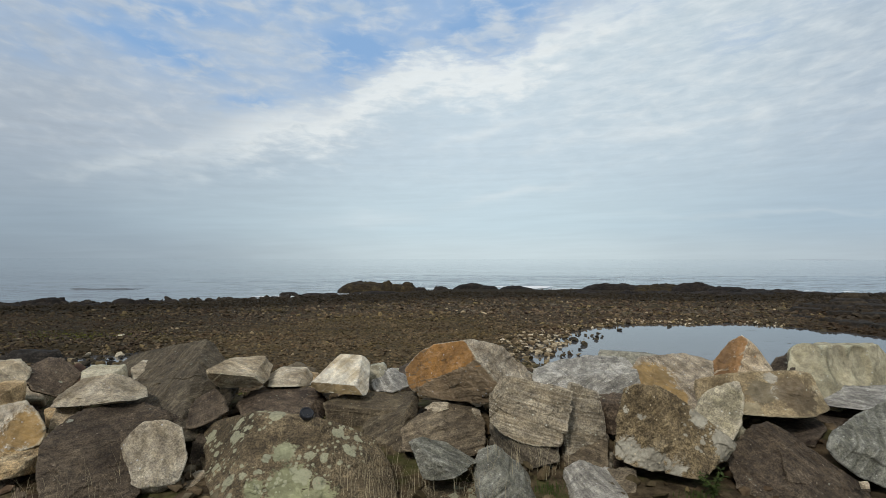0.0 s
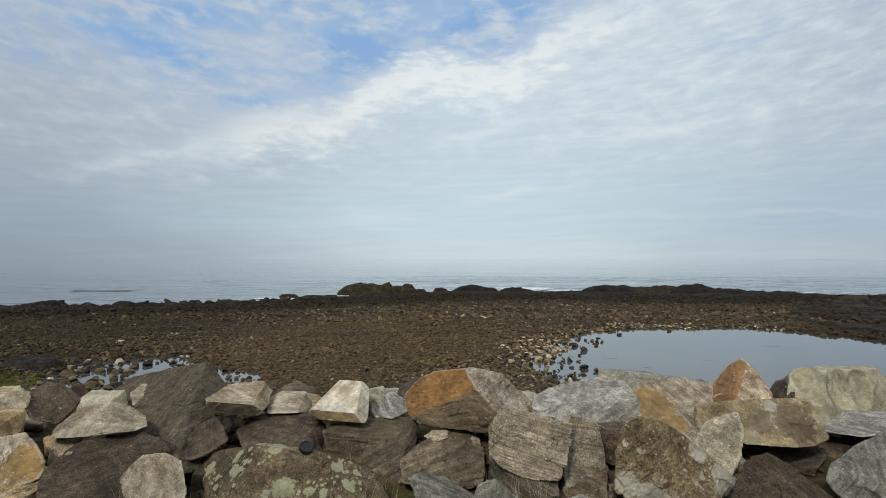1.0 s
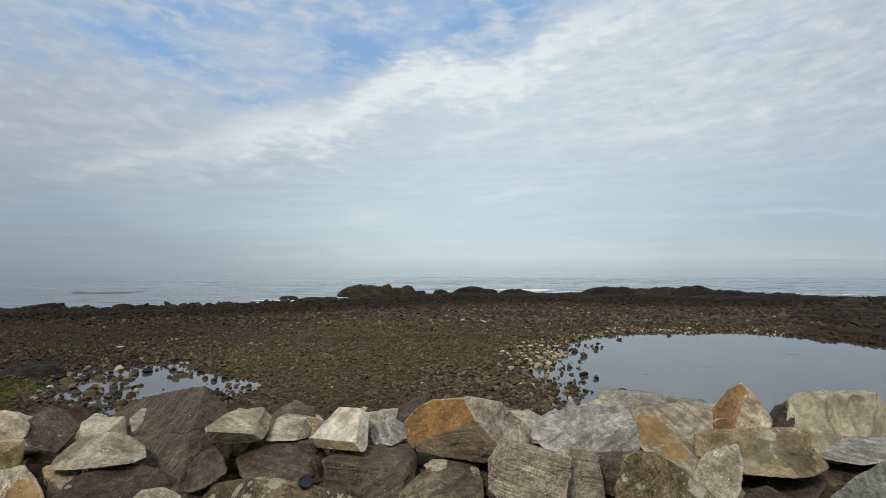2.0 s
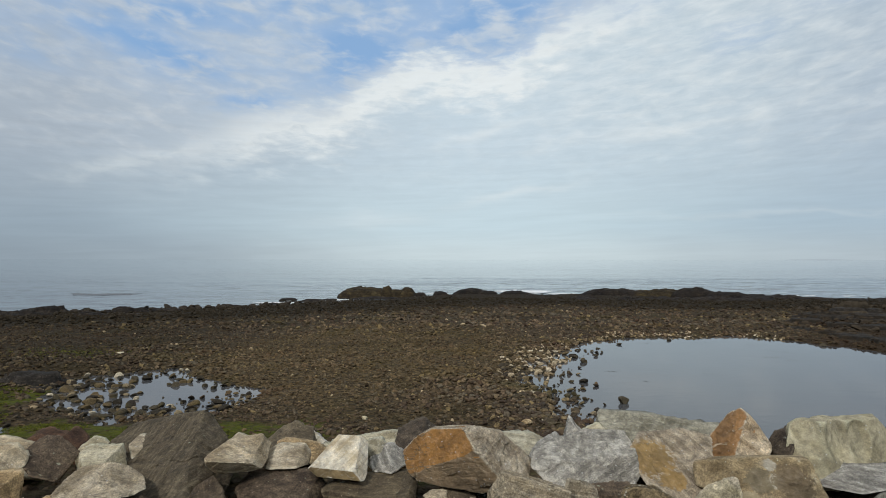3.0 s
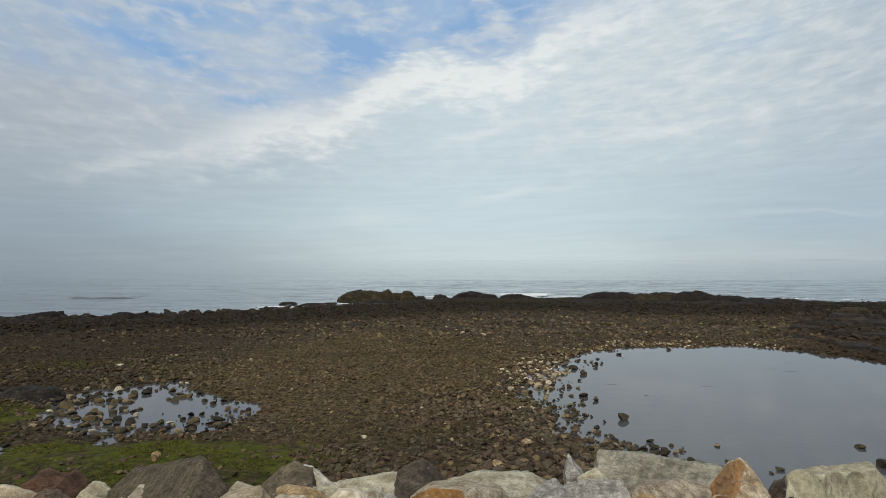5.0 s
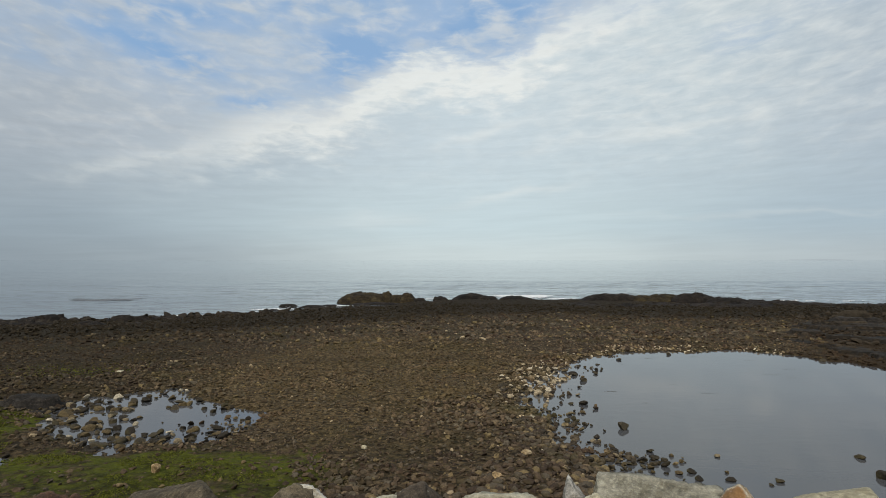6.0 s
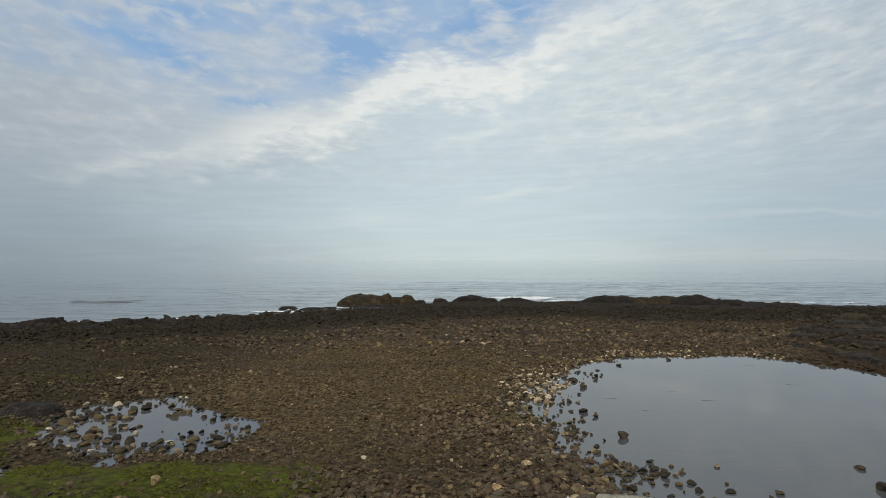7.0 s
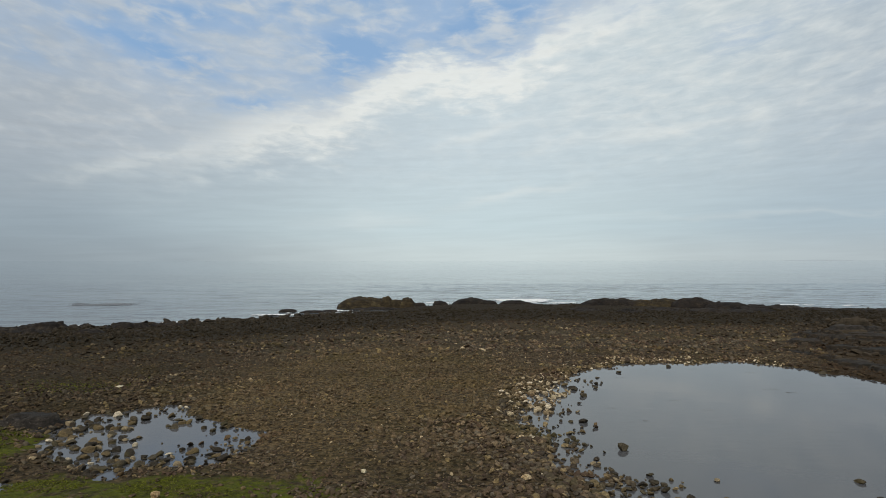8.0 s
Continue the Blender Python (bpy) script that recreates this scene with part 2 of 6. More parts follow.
    c = n.mix(n.m("MULTIPLY", n.step(wear_shade, 0.515, 0.60), n.step(grain, 0.3, 0.6, 0.15, 0.7)), c, rgb(*[min(0.78, k * 1.55 + 0.004) for k in light]))
    # creases painted darker: shade put into the colour
    c = n.mix(n.step(wear_shade, 0.42, 0.485, 0.5, 0.0), c, rgb(*[k * 0.5 for k in dark]))
    tint = n.step(rnd, 0.0, 1.0, 0.83, 1.08)
    c = n.mix(1.0, c, n.add("ShaderNodeCombineColor", {0: tint, 1: n.step(rnd, 0.0, 1.0, 0.85, 1.06), 2: n.step(rnd, 0.0, 1.0, 0.89, 1.03)}).outputs[0], "MULTIPLY")
    h = n.m("ADD", n.m("MULTIPLY", spec, 0.7), n.m("ADD", n.m("MULTIPLY", grain, 0.22), n.m("ADD", n.m("MULTIPLY", bed, bands), n.m("MULTIPLY", n.step(line, 0.0, 0.010, -0.4, 0.0), n.step(blotch, 0.48, 0.62)))))
    finish(n, c, 0.88, h, 1.0, 0.04, 0.25)
    return mat


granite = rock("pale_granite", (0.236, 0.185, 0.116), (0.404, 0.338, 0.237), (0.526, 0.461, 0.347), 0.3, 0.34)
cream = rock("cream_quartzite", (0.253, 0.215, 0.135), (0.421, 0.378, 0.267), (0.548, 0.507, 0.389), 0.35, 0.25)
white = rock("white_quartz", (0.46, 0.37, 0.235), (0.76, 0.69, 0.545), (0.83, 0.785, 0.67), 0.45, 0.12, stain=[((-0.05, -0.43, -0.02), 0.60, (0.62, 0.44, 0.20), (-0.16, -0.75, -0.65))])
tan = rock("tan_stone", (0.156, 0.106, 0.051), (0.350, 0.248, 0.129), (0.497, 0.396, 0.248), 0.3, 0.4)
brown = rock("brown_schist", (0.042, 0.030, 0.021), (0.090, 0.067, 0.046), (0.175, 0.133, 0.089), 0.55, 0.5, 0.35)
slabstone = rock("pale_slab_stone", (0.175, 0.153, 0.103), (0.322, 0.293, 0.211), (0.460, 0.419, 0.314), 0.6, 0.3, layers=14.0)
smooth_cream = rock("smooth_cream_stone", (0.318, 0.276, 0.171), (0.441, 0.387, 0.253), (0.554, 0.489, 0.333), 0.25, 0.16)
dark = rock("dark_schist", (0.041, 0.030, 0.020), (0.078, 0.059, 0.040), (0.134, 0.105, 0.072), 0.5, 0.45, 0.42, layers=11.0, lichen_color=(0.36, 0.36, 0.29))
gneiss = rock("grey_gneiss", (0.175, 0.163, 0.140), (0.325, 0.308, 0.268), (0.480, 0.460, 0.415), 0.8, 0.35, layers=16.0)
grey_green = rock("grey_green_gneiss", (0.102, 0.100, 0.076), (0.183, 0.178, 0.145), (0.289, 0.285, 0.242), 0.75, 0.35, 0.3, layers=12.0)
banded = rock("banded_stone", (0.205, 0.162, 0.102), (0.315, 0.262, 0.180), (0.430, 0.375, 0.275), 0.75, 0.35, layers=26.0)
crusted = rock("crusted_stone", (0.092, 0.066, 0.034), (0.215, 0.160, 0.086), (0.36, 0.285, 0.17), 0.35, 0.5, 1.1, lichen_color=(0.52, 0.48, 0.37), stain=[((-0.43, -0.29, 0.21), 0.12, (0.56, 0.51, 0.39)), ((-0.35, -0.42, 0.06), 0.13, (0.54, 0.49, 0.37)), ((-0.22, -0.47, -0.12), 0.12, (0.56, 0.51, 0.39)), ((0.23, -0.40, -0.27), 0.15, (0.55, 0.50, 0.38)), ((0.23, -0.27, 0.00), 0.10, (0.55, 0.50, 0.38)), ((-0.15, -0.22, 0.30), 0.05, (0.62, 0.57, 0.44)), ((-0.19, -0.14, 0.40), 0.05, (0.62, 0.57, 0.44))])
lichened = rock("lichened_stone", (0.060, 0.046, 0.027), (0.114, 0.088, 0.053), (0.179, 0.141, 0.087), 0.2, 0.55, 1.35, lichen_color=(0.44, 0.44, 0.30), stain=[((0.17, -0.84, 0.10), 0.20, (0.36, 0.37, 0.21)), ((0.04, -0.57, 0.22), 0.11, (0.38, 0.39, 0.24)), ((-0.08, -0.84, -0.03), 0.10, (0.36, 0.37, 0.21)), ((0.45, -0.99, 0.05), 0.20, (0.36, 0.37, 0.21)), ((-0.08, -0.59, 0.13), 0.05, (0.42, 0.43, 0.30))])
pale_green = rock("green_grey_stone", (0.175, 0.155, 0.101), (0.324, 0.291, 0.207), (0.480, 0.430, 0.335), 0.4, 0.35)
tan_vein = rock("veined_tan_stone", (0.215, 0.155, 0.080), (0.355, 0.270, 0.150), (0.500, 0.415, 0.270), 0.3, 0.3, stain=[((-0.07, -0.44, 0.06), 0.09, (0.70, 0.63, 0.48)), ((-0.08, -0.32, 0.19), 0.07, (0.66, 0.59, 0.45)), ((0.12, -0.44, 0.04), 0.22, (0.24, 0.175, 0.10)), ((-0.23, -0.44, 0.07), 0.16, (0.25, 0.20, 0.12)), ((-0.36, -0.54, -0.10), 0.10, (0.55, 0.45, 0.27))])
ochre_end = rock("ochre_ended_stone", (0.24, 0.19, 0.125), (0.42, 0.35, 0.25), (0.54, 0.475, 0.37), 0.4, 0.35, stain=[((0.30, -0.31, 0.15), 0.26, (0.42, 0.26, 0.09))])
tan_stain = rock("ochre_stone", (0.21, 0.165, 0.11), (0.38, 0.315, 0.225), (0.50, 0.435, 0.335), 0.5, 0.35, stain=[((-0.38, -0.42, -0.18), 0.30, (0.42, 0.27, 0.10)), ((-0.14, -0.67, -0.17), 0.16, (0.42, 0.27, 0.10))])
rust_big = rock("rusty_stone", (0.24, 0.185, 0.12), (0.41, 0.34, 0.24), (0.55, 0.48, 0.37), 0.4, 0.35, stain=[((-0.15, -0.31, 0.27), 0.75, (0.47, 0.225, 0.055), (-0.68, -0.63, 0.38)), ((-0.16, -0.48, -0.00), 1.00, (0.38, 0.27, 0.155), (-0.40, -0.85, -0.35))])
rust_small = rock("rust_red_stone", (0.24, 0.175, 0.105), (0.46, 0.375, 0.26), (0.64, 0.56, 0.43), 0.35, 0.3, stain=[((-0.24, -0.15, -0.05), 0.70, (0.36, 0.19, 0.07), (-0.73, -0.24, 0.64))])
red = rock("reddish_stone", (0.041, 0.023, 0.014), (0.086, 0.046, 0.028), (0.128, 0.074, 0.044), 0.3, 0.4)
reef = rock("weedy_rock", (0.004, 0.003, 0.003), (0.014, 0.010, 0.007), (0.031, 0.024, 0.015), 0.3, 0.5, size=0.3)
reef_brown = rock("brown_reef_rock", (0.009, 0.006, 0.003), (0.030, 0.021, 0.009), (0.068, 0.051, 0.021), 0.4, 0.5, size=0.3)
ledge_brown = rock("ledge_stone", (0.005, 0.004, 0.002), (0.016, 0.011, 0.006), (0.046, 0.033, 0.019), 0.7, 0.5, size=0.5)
# dark pool-side rock, also used for the shadow under pale ledges
wet_shadow_rock = rock("wet_rock_and_ledge_shadow", (0.008, 0.007, 0.006), (0.020, 0.017, 0.014), (0.045, 0.038, 0.030), 0.6, 0.5, size=0.6)
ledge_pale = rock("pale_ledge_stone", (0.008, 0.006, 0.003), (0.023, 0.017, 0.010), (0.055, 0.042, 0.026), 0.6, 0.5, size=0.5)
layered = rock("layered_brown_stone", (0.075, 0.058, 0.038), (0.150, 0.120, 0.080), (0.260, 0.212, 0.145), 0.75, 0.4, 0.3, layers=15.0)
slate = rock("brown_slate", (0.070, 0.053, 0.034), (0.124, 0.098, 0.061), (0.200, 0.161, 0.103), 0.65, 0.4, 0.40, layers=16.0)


def weedy(n, c):
    """Dark wet weed over the flats on one side and towards the tide line."""
    p = n.add("ShaderNodeNewGeometry").outputs["Position"]
    q = n.add("ShaderNodeSeparateXYZ", {0: p})
    w = n.m("ADD", n.m("MULTIPLY", n.m("SUBTRACT", n.noise(p, 0.16, 5, 0.65), 0.5), 26.0), n.m("MULTIPLY", q.outputs[0], -1.0))
    # metres seaward of the low-tide edge
    tide = n.m("ADD", n.m("SUBTRACT", q.outputs[1], 126.0), n.m("ADD", n.m("MULTIPLY", n.m("MAXIMUM", n.m("SUBTRACT", 4.0, q.outputs[0]), 0.0), 0.86), n.m("MULTIPLY", n.m("MAXIMUM", n.m("SUBTRACT", q.outputs[0], 4.0), 0.0), 0.2)))
    w = n.m("MAXIMUM", n.step(w, 9.0, 22.0, 0.0, 0.55), n.step(n.m("ADD", tide, n.m("MULTIPLY", n.m("SUBTRACT", n.noise(p, 0.1, 4, 0.6), 0.5), 24.0)), -66, -38, 0.0, 0.92))
    mats = n.m("MULTIPLY", n.step(n.noise(n.stretch(p, 0.055, 0.15, 0.1), 1.6, 5, 0.6), 0.53, 0.66, 0.0, 0.6), n.step(q.outputs[1], 30, 48))
    dry = n.m("ADD", n.m("POWER", n.m("DIVIDE", n.m("ADD", q.outputs[0], 4.0), 10.0), 2.0), n.m("POWER", n.m("DIVIDE", n.m("SUBTRACT", q.outputs[1], 36.0), 15.0), 2.0))
    dry = n.m("ADD", dry, n.m("MULTIPLY", n.m("SUBTRACT", n.noise(p, 0.3, 5, 0.65), 0.5), 2.2))
    c = n.mix(n.step(dry, 0.1, 1.5, 0.34, 0.0), c, n.mix(n.step(n.noise(p, 5.0, 3, 0.6), 0.35, 0.65), rgb(0.030, 0.022, 0.009), rgb(0.190, 0.134, 0.058)))
    ledges = n.m("SUBTRACT", q.outputs[0], n.m("MULTIPLY", q.outputs[1], 0.58))
    ledges = n.step(n.m("ADD", ledges, n.m("MULTIPLY", n.m("SUBTRACT", n.noise(p, 0.25, 4, 0.6), 0.5), 9.0)), -2.0, 3.5, 0.0, 0.78)
    c = n.mix(ledges, c, rgb(0.030, 0.020, 0.012))
    return n.mix(n.m("MAXIMUM", w, mats), c, rgb(0.019, 0.015, 0.009))


def cobble_material(name, colors, wet=0.6):
    """Shore stones: each loose stone takes one of the colours."""
    mat, n, v, rnd = surface(name)
    one = n.add("ShaderNodeNewGeometry").outputs["Random Per Island"]
    key = n.m("FRACT", n.m("ADD", one, n.m("MULTIPLY", rnd, 7.31)))
    ramp = n.add("ShaderNodeValToRGB", {0: key})
    ramp.color_ramp.interpolation = "CONSTANT"
    els = ramp.color_ramp.elements
    while len(els) < len(colors):
        els.new(0.5)
    at = 0.0
    for el, (share, col) in zip(els, colors):
        el.position, el.color = at, rgb(*col)
        at += share
    g = n.noise(v, 9.0, 5, 0.65)
    f = n.step(g, 0.3, 0.7, 0.44, 1.56)
    c = n.mix(1.0, ramp.outputs[0], n.add("ShaderNodeCombineColor", {0: f, 1: f, 2: f}).outputs[0], "MULTIPLY")
    patch = n.noise(v, 0.22, 4, 0.6)
    c = n.mix(n.step(patch, 0.48, 0.64, 0.0, 0.4), c, rgb(0.085, 0.071, 0.026))
    rust = n.noise(n.stretch(v, 1, 1, 1, loc=(31, 7, 0)), 0.30, 5, 0.65)
    c = n.mix(n.step(rust, 0.50, 0.66, 0.0, 0.38), c, rgb(0.098, 0.055, 0.033))
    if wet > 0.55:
        # shore stones get a darker brown in a ragged band near the wall
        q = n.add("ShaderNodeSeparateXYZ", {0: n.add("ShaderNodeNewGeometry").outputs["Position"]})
        darker = n.m("ADD", q.outputs[1], n.m("MULTIPLY", n.m("SUBTRACT", n.noise(v, 0.4, 4, 0.6), 0.5), 7.0))
        darker = n.m("MULTIPLY", n.step(darker, 19.5, 24.0, 0.28, 0.0), n.step(q.outputs[1], 13.5, 15.0))
        c = weedy(n, n.mix(darker, c, rgb(0.042, 0.031, 0.023)))
    finish(n, c, wet + 0.25, n.m("ADD", g, n.m("MULTIPLY", n.noise(v, 60, 3), 0.3)), 0.5, 0.02, 0.06)
    return mat


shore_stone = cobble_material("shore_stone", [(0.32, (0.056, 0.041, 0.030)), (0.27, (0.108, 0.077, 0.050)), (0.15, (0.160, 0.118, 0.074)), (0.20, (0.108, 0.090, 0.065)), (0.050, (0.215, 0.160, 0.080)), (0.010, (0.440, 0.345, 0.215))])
pale_stone = cobble_material("pale_shore_stone", [(0.22, (0.34, 0.275, 0.18)), (0.25, (0.20, 0.150, 0.088)), (0.13, (0.47, 0.40, 0.29)), (0.17, (0.12, 0.09, 0.05)), (0.18, (0.07, 0.053, 0.03))], 0.5)
rim_rock = cobble_material("rim_stone", [(0.40, (0.048, 0.039, 0.029)), (0.32, (0.078, 0.062, 0.042)), (0.18, (0.118, 0.090, 0.053)), (0.09, (0.19, 0.145, 0.08)), (0.04, (0.32, 0.26, 0.16))], 0.5)
pool_rock = cobble_material("pool_stone", [(0.34, (0.034, 0.029, 0.022)), (0.31, (0.062, 0.052, 0.035)), (0.25, (0.105, 0.078, 0.042)), (0.07, (0.20, 0.16, 0.10)), (0.03, (0.40, 0.35, 0.26))], 0.5)

# ---- ground ----
SEA = -1.8


def lattice(p, seed):
    """Smooth random values in space, -1 to 1."""
    i = np.floor(p).astype(np.int64)
    f = p - i
    f = f * f * (3 - 2 * f)
    total = 0.0
    for ox in (0, 1):
        for oy in (0, 1):
            for oz in (0, 1):
                h = (i[:, 0] + ox) * 374761393 + (i[:, 1] + oy) * 668265263 + (i[:, 2] + oz) * 2147483647 + seed * 144665
                h = (h ^ (h >> 13)) * 1274126177 & 0xFFFFFFFF
                h = ((h ^ (h >> 16)) & 0xFFFF) / 32767.5 - 1
                w = (f[:, 0] if ox else 1 - f[:, 0]) * (f[:, 1] if oy else 1 - f[:, 1]) * (f[:, 2] if oz else 1 - f[:, 2])
                total = total + h * w
    return total


def fbm(p, freq, octaves=4, seed=0, gain=0.5):
    total, amp = 0.0, 1.0
    for k in range(octaves):
        total = total + amp * lattice(p * freq + 17.3 * k + seed, seed + k)
        freq, amp = freq * 2.03, amp * gain
    return total


def facets(p, freq, seed):
    """Broken stone: space split into random cells, each with its own tilted plane."""
    p = p * freq
    i = np.floor(p).astype(np.int64)
    best = np.full(len(p), 1e9)
    value = np.zeros(len(p))
    for ox in (-1, 0, 1):
        for oy in (-1, 0, 1):
            for oz in (-1, 0, 1):
                c = i + np.array((ox, oy, oz))
                h = (c[:, 0] * 73856093) ^ (c[:, 1] * 19349663) ^ (c[:, 2] * 83492791) ^ (seed * 2654435761 & 0xFFFFFFFF)
                r = []
                for k in range(6):
                    h = (h * 1103515245 + 12345 + k) & 0x7FFFFFFF
                    r.append(((h >> 8) & 0xFFFF) / 65535.0)
                d = p - c - np.stack(r[:3], 1)
                e = (d * d).sum(1)
                new_best = e < best
                best = np.where(new_best, e, best)
                value = np.where(new_best, d[:, 0] * (r[3] - 0.5) + d[:, 1] * (r[4] - 0.5) + d[:, 2] * (r[5] - 0.5) + (r[3] - 0.5) * 0.35, value)
    return value


def smooth(v, lo, hi):
    k = np.clip((v - lo) / (hi - lo), 0, 1)
    return k * k * (3 - 2 * k)


def shore(x):
    """How far out the low-tide edge lies."""
    return np.interp(x, (-120, -57, -45, -20, 4, 30, 66, 110), (70, 77, 81, 101, 126, 122, 113, 112))


def inside(x, y, ys, left, right):
    """Metres inside a pool's rim (minus: outside)."""
    a, b = x - np.interp(y, ys, left), np.interp(y, ys, right) - x
    return np.minimum(np.minimum(a, b), np.minimum(y - ys[0], ys[-1] - y))


def pools(x, y):
    p = np.stack([x, y, x * 0], 1)
    wob = 0.75 * fbm(p, 0.45, 5, 5, 0.62)
    big = inside(x, y, (13.0, 17.6, 19.5, 21.8, 26.5, 32.2, 36.5, 40, 43.6), (5.0, 5.4, 5.0, 4.1, 3.4, 4.6, 6.8, 8.4, 13.0), (30, 30, 30, 29, 28, 27, 25.6, 25.2, 22.0))
    small = inside(x, y, (21.1, 21.9, 23.4, 26.0, 29.0, 30.6), (-11.8, -13.6, -16.0, -16.8, -16.4, -14.2), (-9.5, -7.7, -6.9, -7.5, -11.4, -13.0))
    puddle = inside(x, y, (18.6, 19.2, 20.2, 20.6), (-16.0, -16.5, -16.3, -15.6), (-14.4, -13.9, -14.0, -14.6))
    return np.maximum(np.maximum(big, small), puddle) + wob


def height(x, y):
    p = np.stack([x, y, x * 0], 1)
    out = np.clip((y - 45) / (shore(x) - 45), 0, 3)
    z = 0.24 - 1.98 * np.clip(out, 0, 1) ** 1.15 + 0.16 * fbm(p, 0.11, 3, 1) + 0.05 * fbm(p, 0.8, 3, 2)
    z = z + smooth(out, 0.55, 0.85) * (0.16 * np.abs(fbm(p, 0.16, 4, 3)) + 0.08 * fbm(p, 0.7, 2, 8))
    z = z + 0.04 * smooth(out, 0.72, 0.9) * smooth(x, -22, -34)
    z = z - 2.6 * smooth(out, 0.97, 1.12)
    rim = pools(x, y)
    z = np.where(rim > -3, np.minimum(z, 0.05 - 0.10 * rim), z)
    z = np.where(rim > 0, -0.02 - 0.30 * smooth(rim, 0, 2.5), z)
    wall = np.interp(y, (3.0, 4.4, 5.0, 5.6, 6.2, 7.0, 8.5, 10.0, 14.0), (2.50, 2.60, 2.72, 2.79, 2.84, 2.88, 2.82, 2.1, 0.0)) + 0.10 * fbm(p, 0.9, 3, 4)
    for mx, my, mr, mh in ((2.0, 5.0, 0.5, 0.12), (-2.1, 5.1, 0.4, 0.12), (3.6, 5.7, 0.75, -0.30), (-2.4, 4.9, 0.9, -0.16), (0.5, 6.5, 0.35, 0.2), (0.75, 5.35, 0.4, 0.12)):      # soil banked up in gaps
        wall = wall + mh * np.exp(-((x - mx) ** 2 + (y - my) ** 2) / mr ** 2)
    k = smooth(y, 13.0, 14.5)
    return np.where(y < 14.5, np.maximum(wall * (1 - k) + z * k, z), z)


def mesh_from(name, verts, faces, mat, soft=True):
    me = bpy.data.meshes.new(name)
    verts, faces = np.asarray(verts, np.float32), np.asarray(faces, np.int32)
    me.vertices.add(len(verts))
    me.vertices.foreach_set("co", verts.ravel())
    k = faces.shape[1]
    me.loops.add(faces.size)
    me.loops.foreach_set("vertex_index", faces.ravel())
    me.polygons.add(len(faces))
    me.polygons.foreach_set("loop_start", np.arange(0, faces.size, k, dtype=np.int32))
    me.polygons.foreach_set("loop_total", np.full(len(faces), k, np.int32))
    me.polygons.foreach_set("use_smooth", np.full(len(faces), soft))
    me.update(calc_edges=True)
    me.materials.append(mat)
    return me


def sheet_mesh(name, xs, ys, zf, mat):
    gx, gy = np.meshgrid(xs, ys)
    x, y = gx.ravel(), gy.ravel()
    nx = len(xs)
    i = (np.arange(len(ys) - 1)[:, None] * nx + np.arange(nx - 1)[None]).ravel()
    return mesh_from(name, np.stack([x, y, zf(x, y)], 1), np.stack([i, i + 1, i + nx + 1, i + nx], 1), mat)


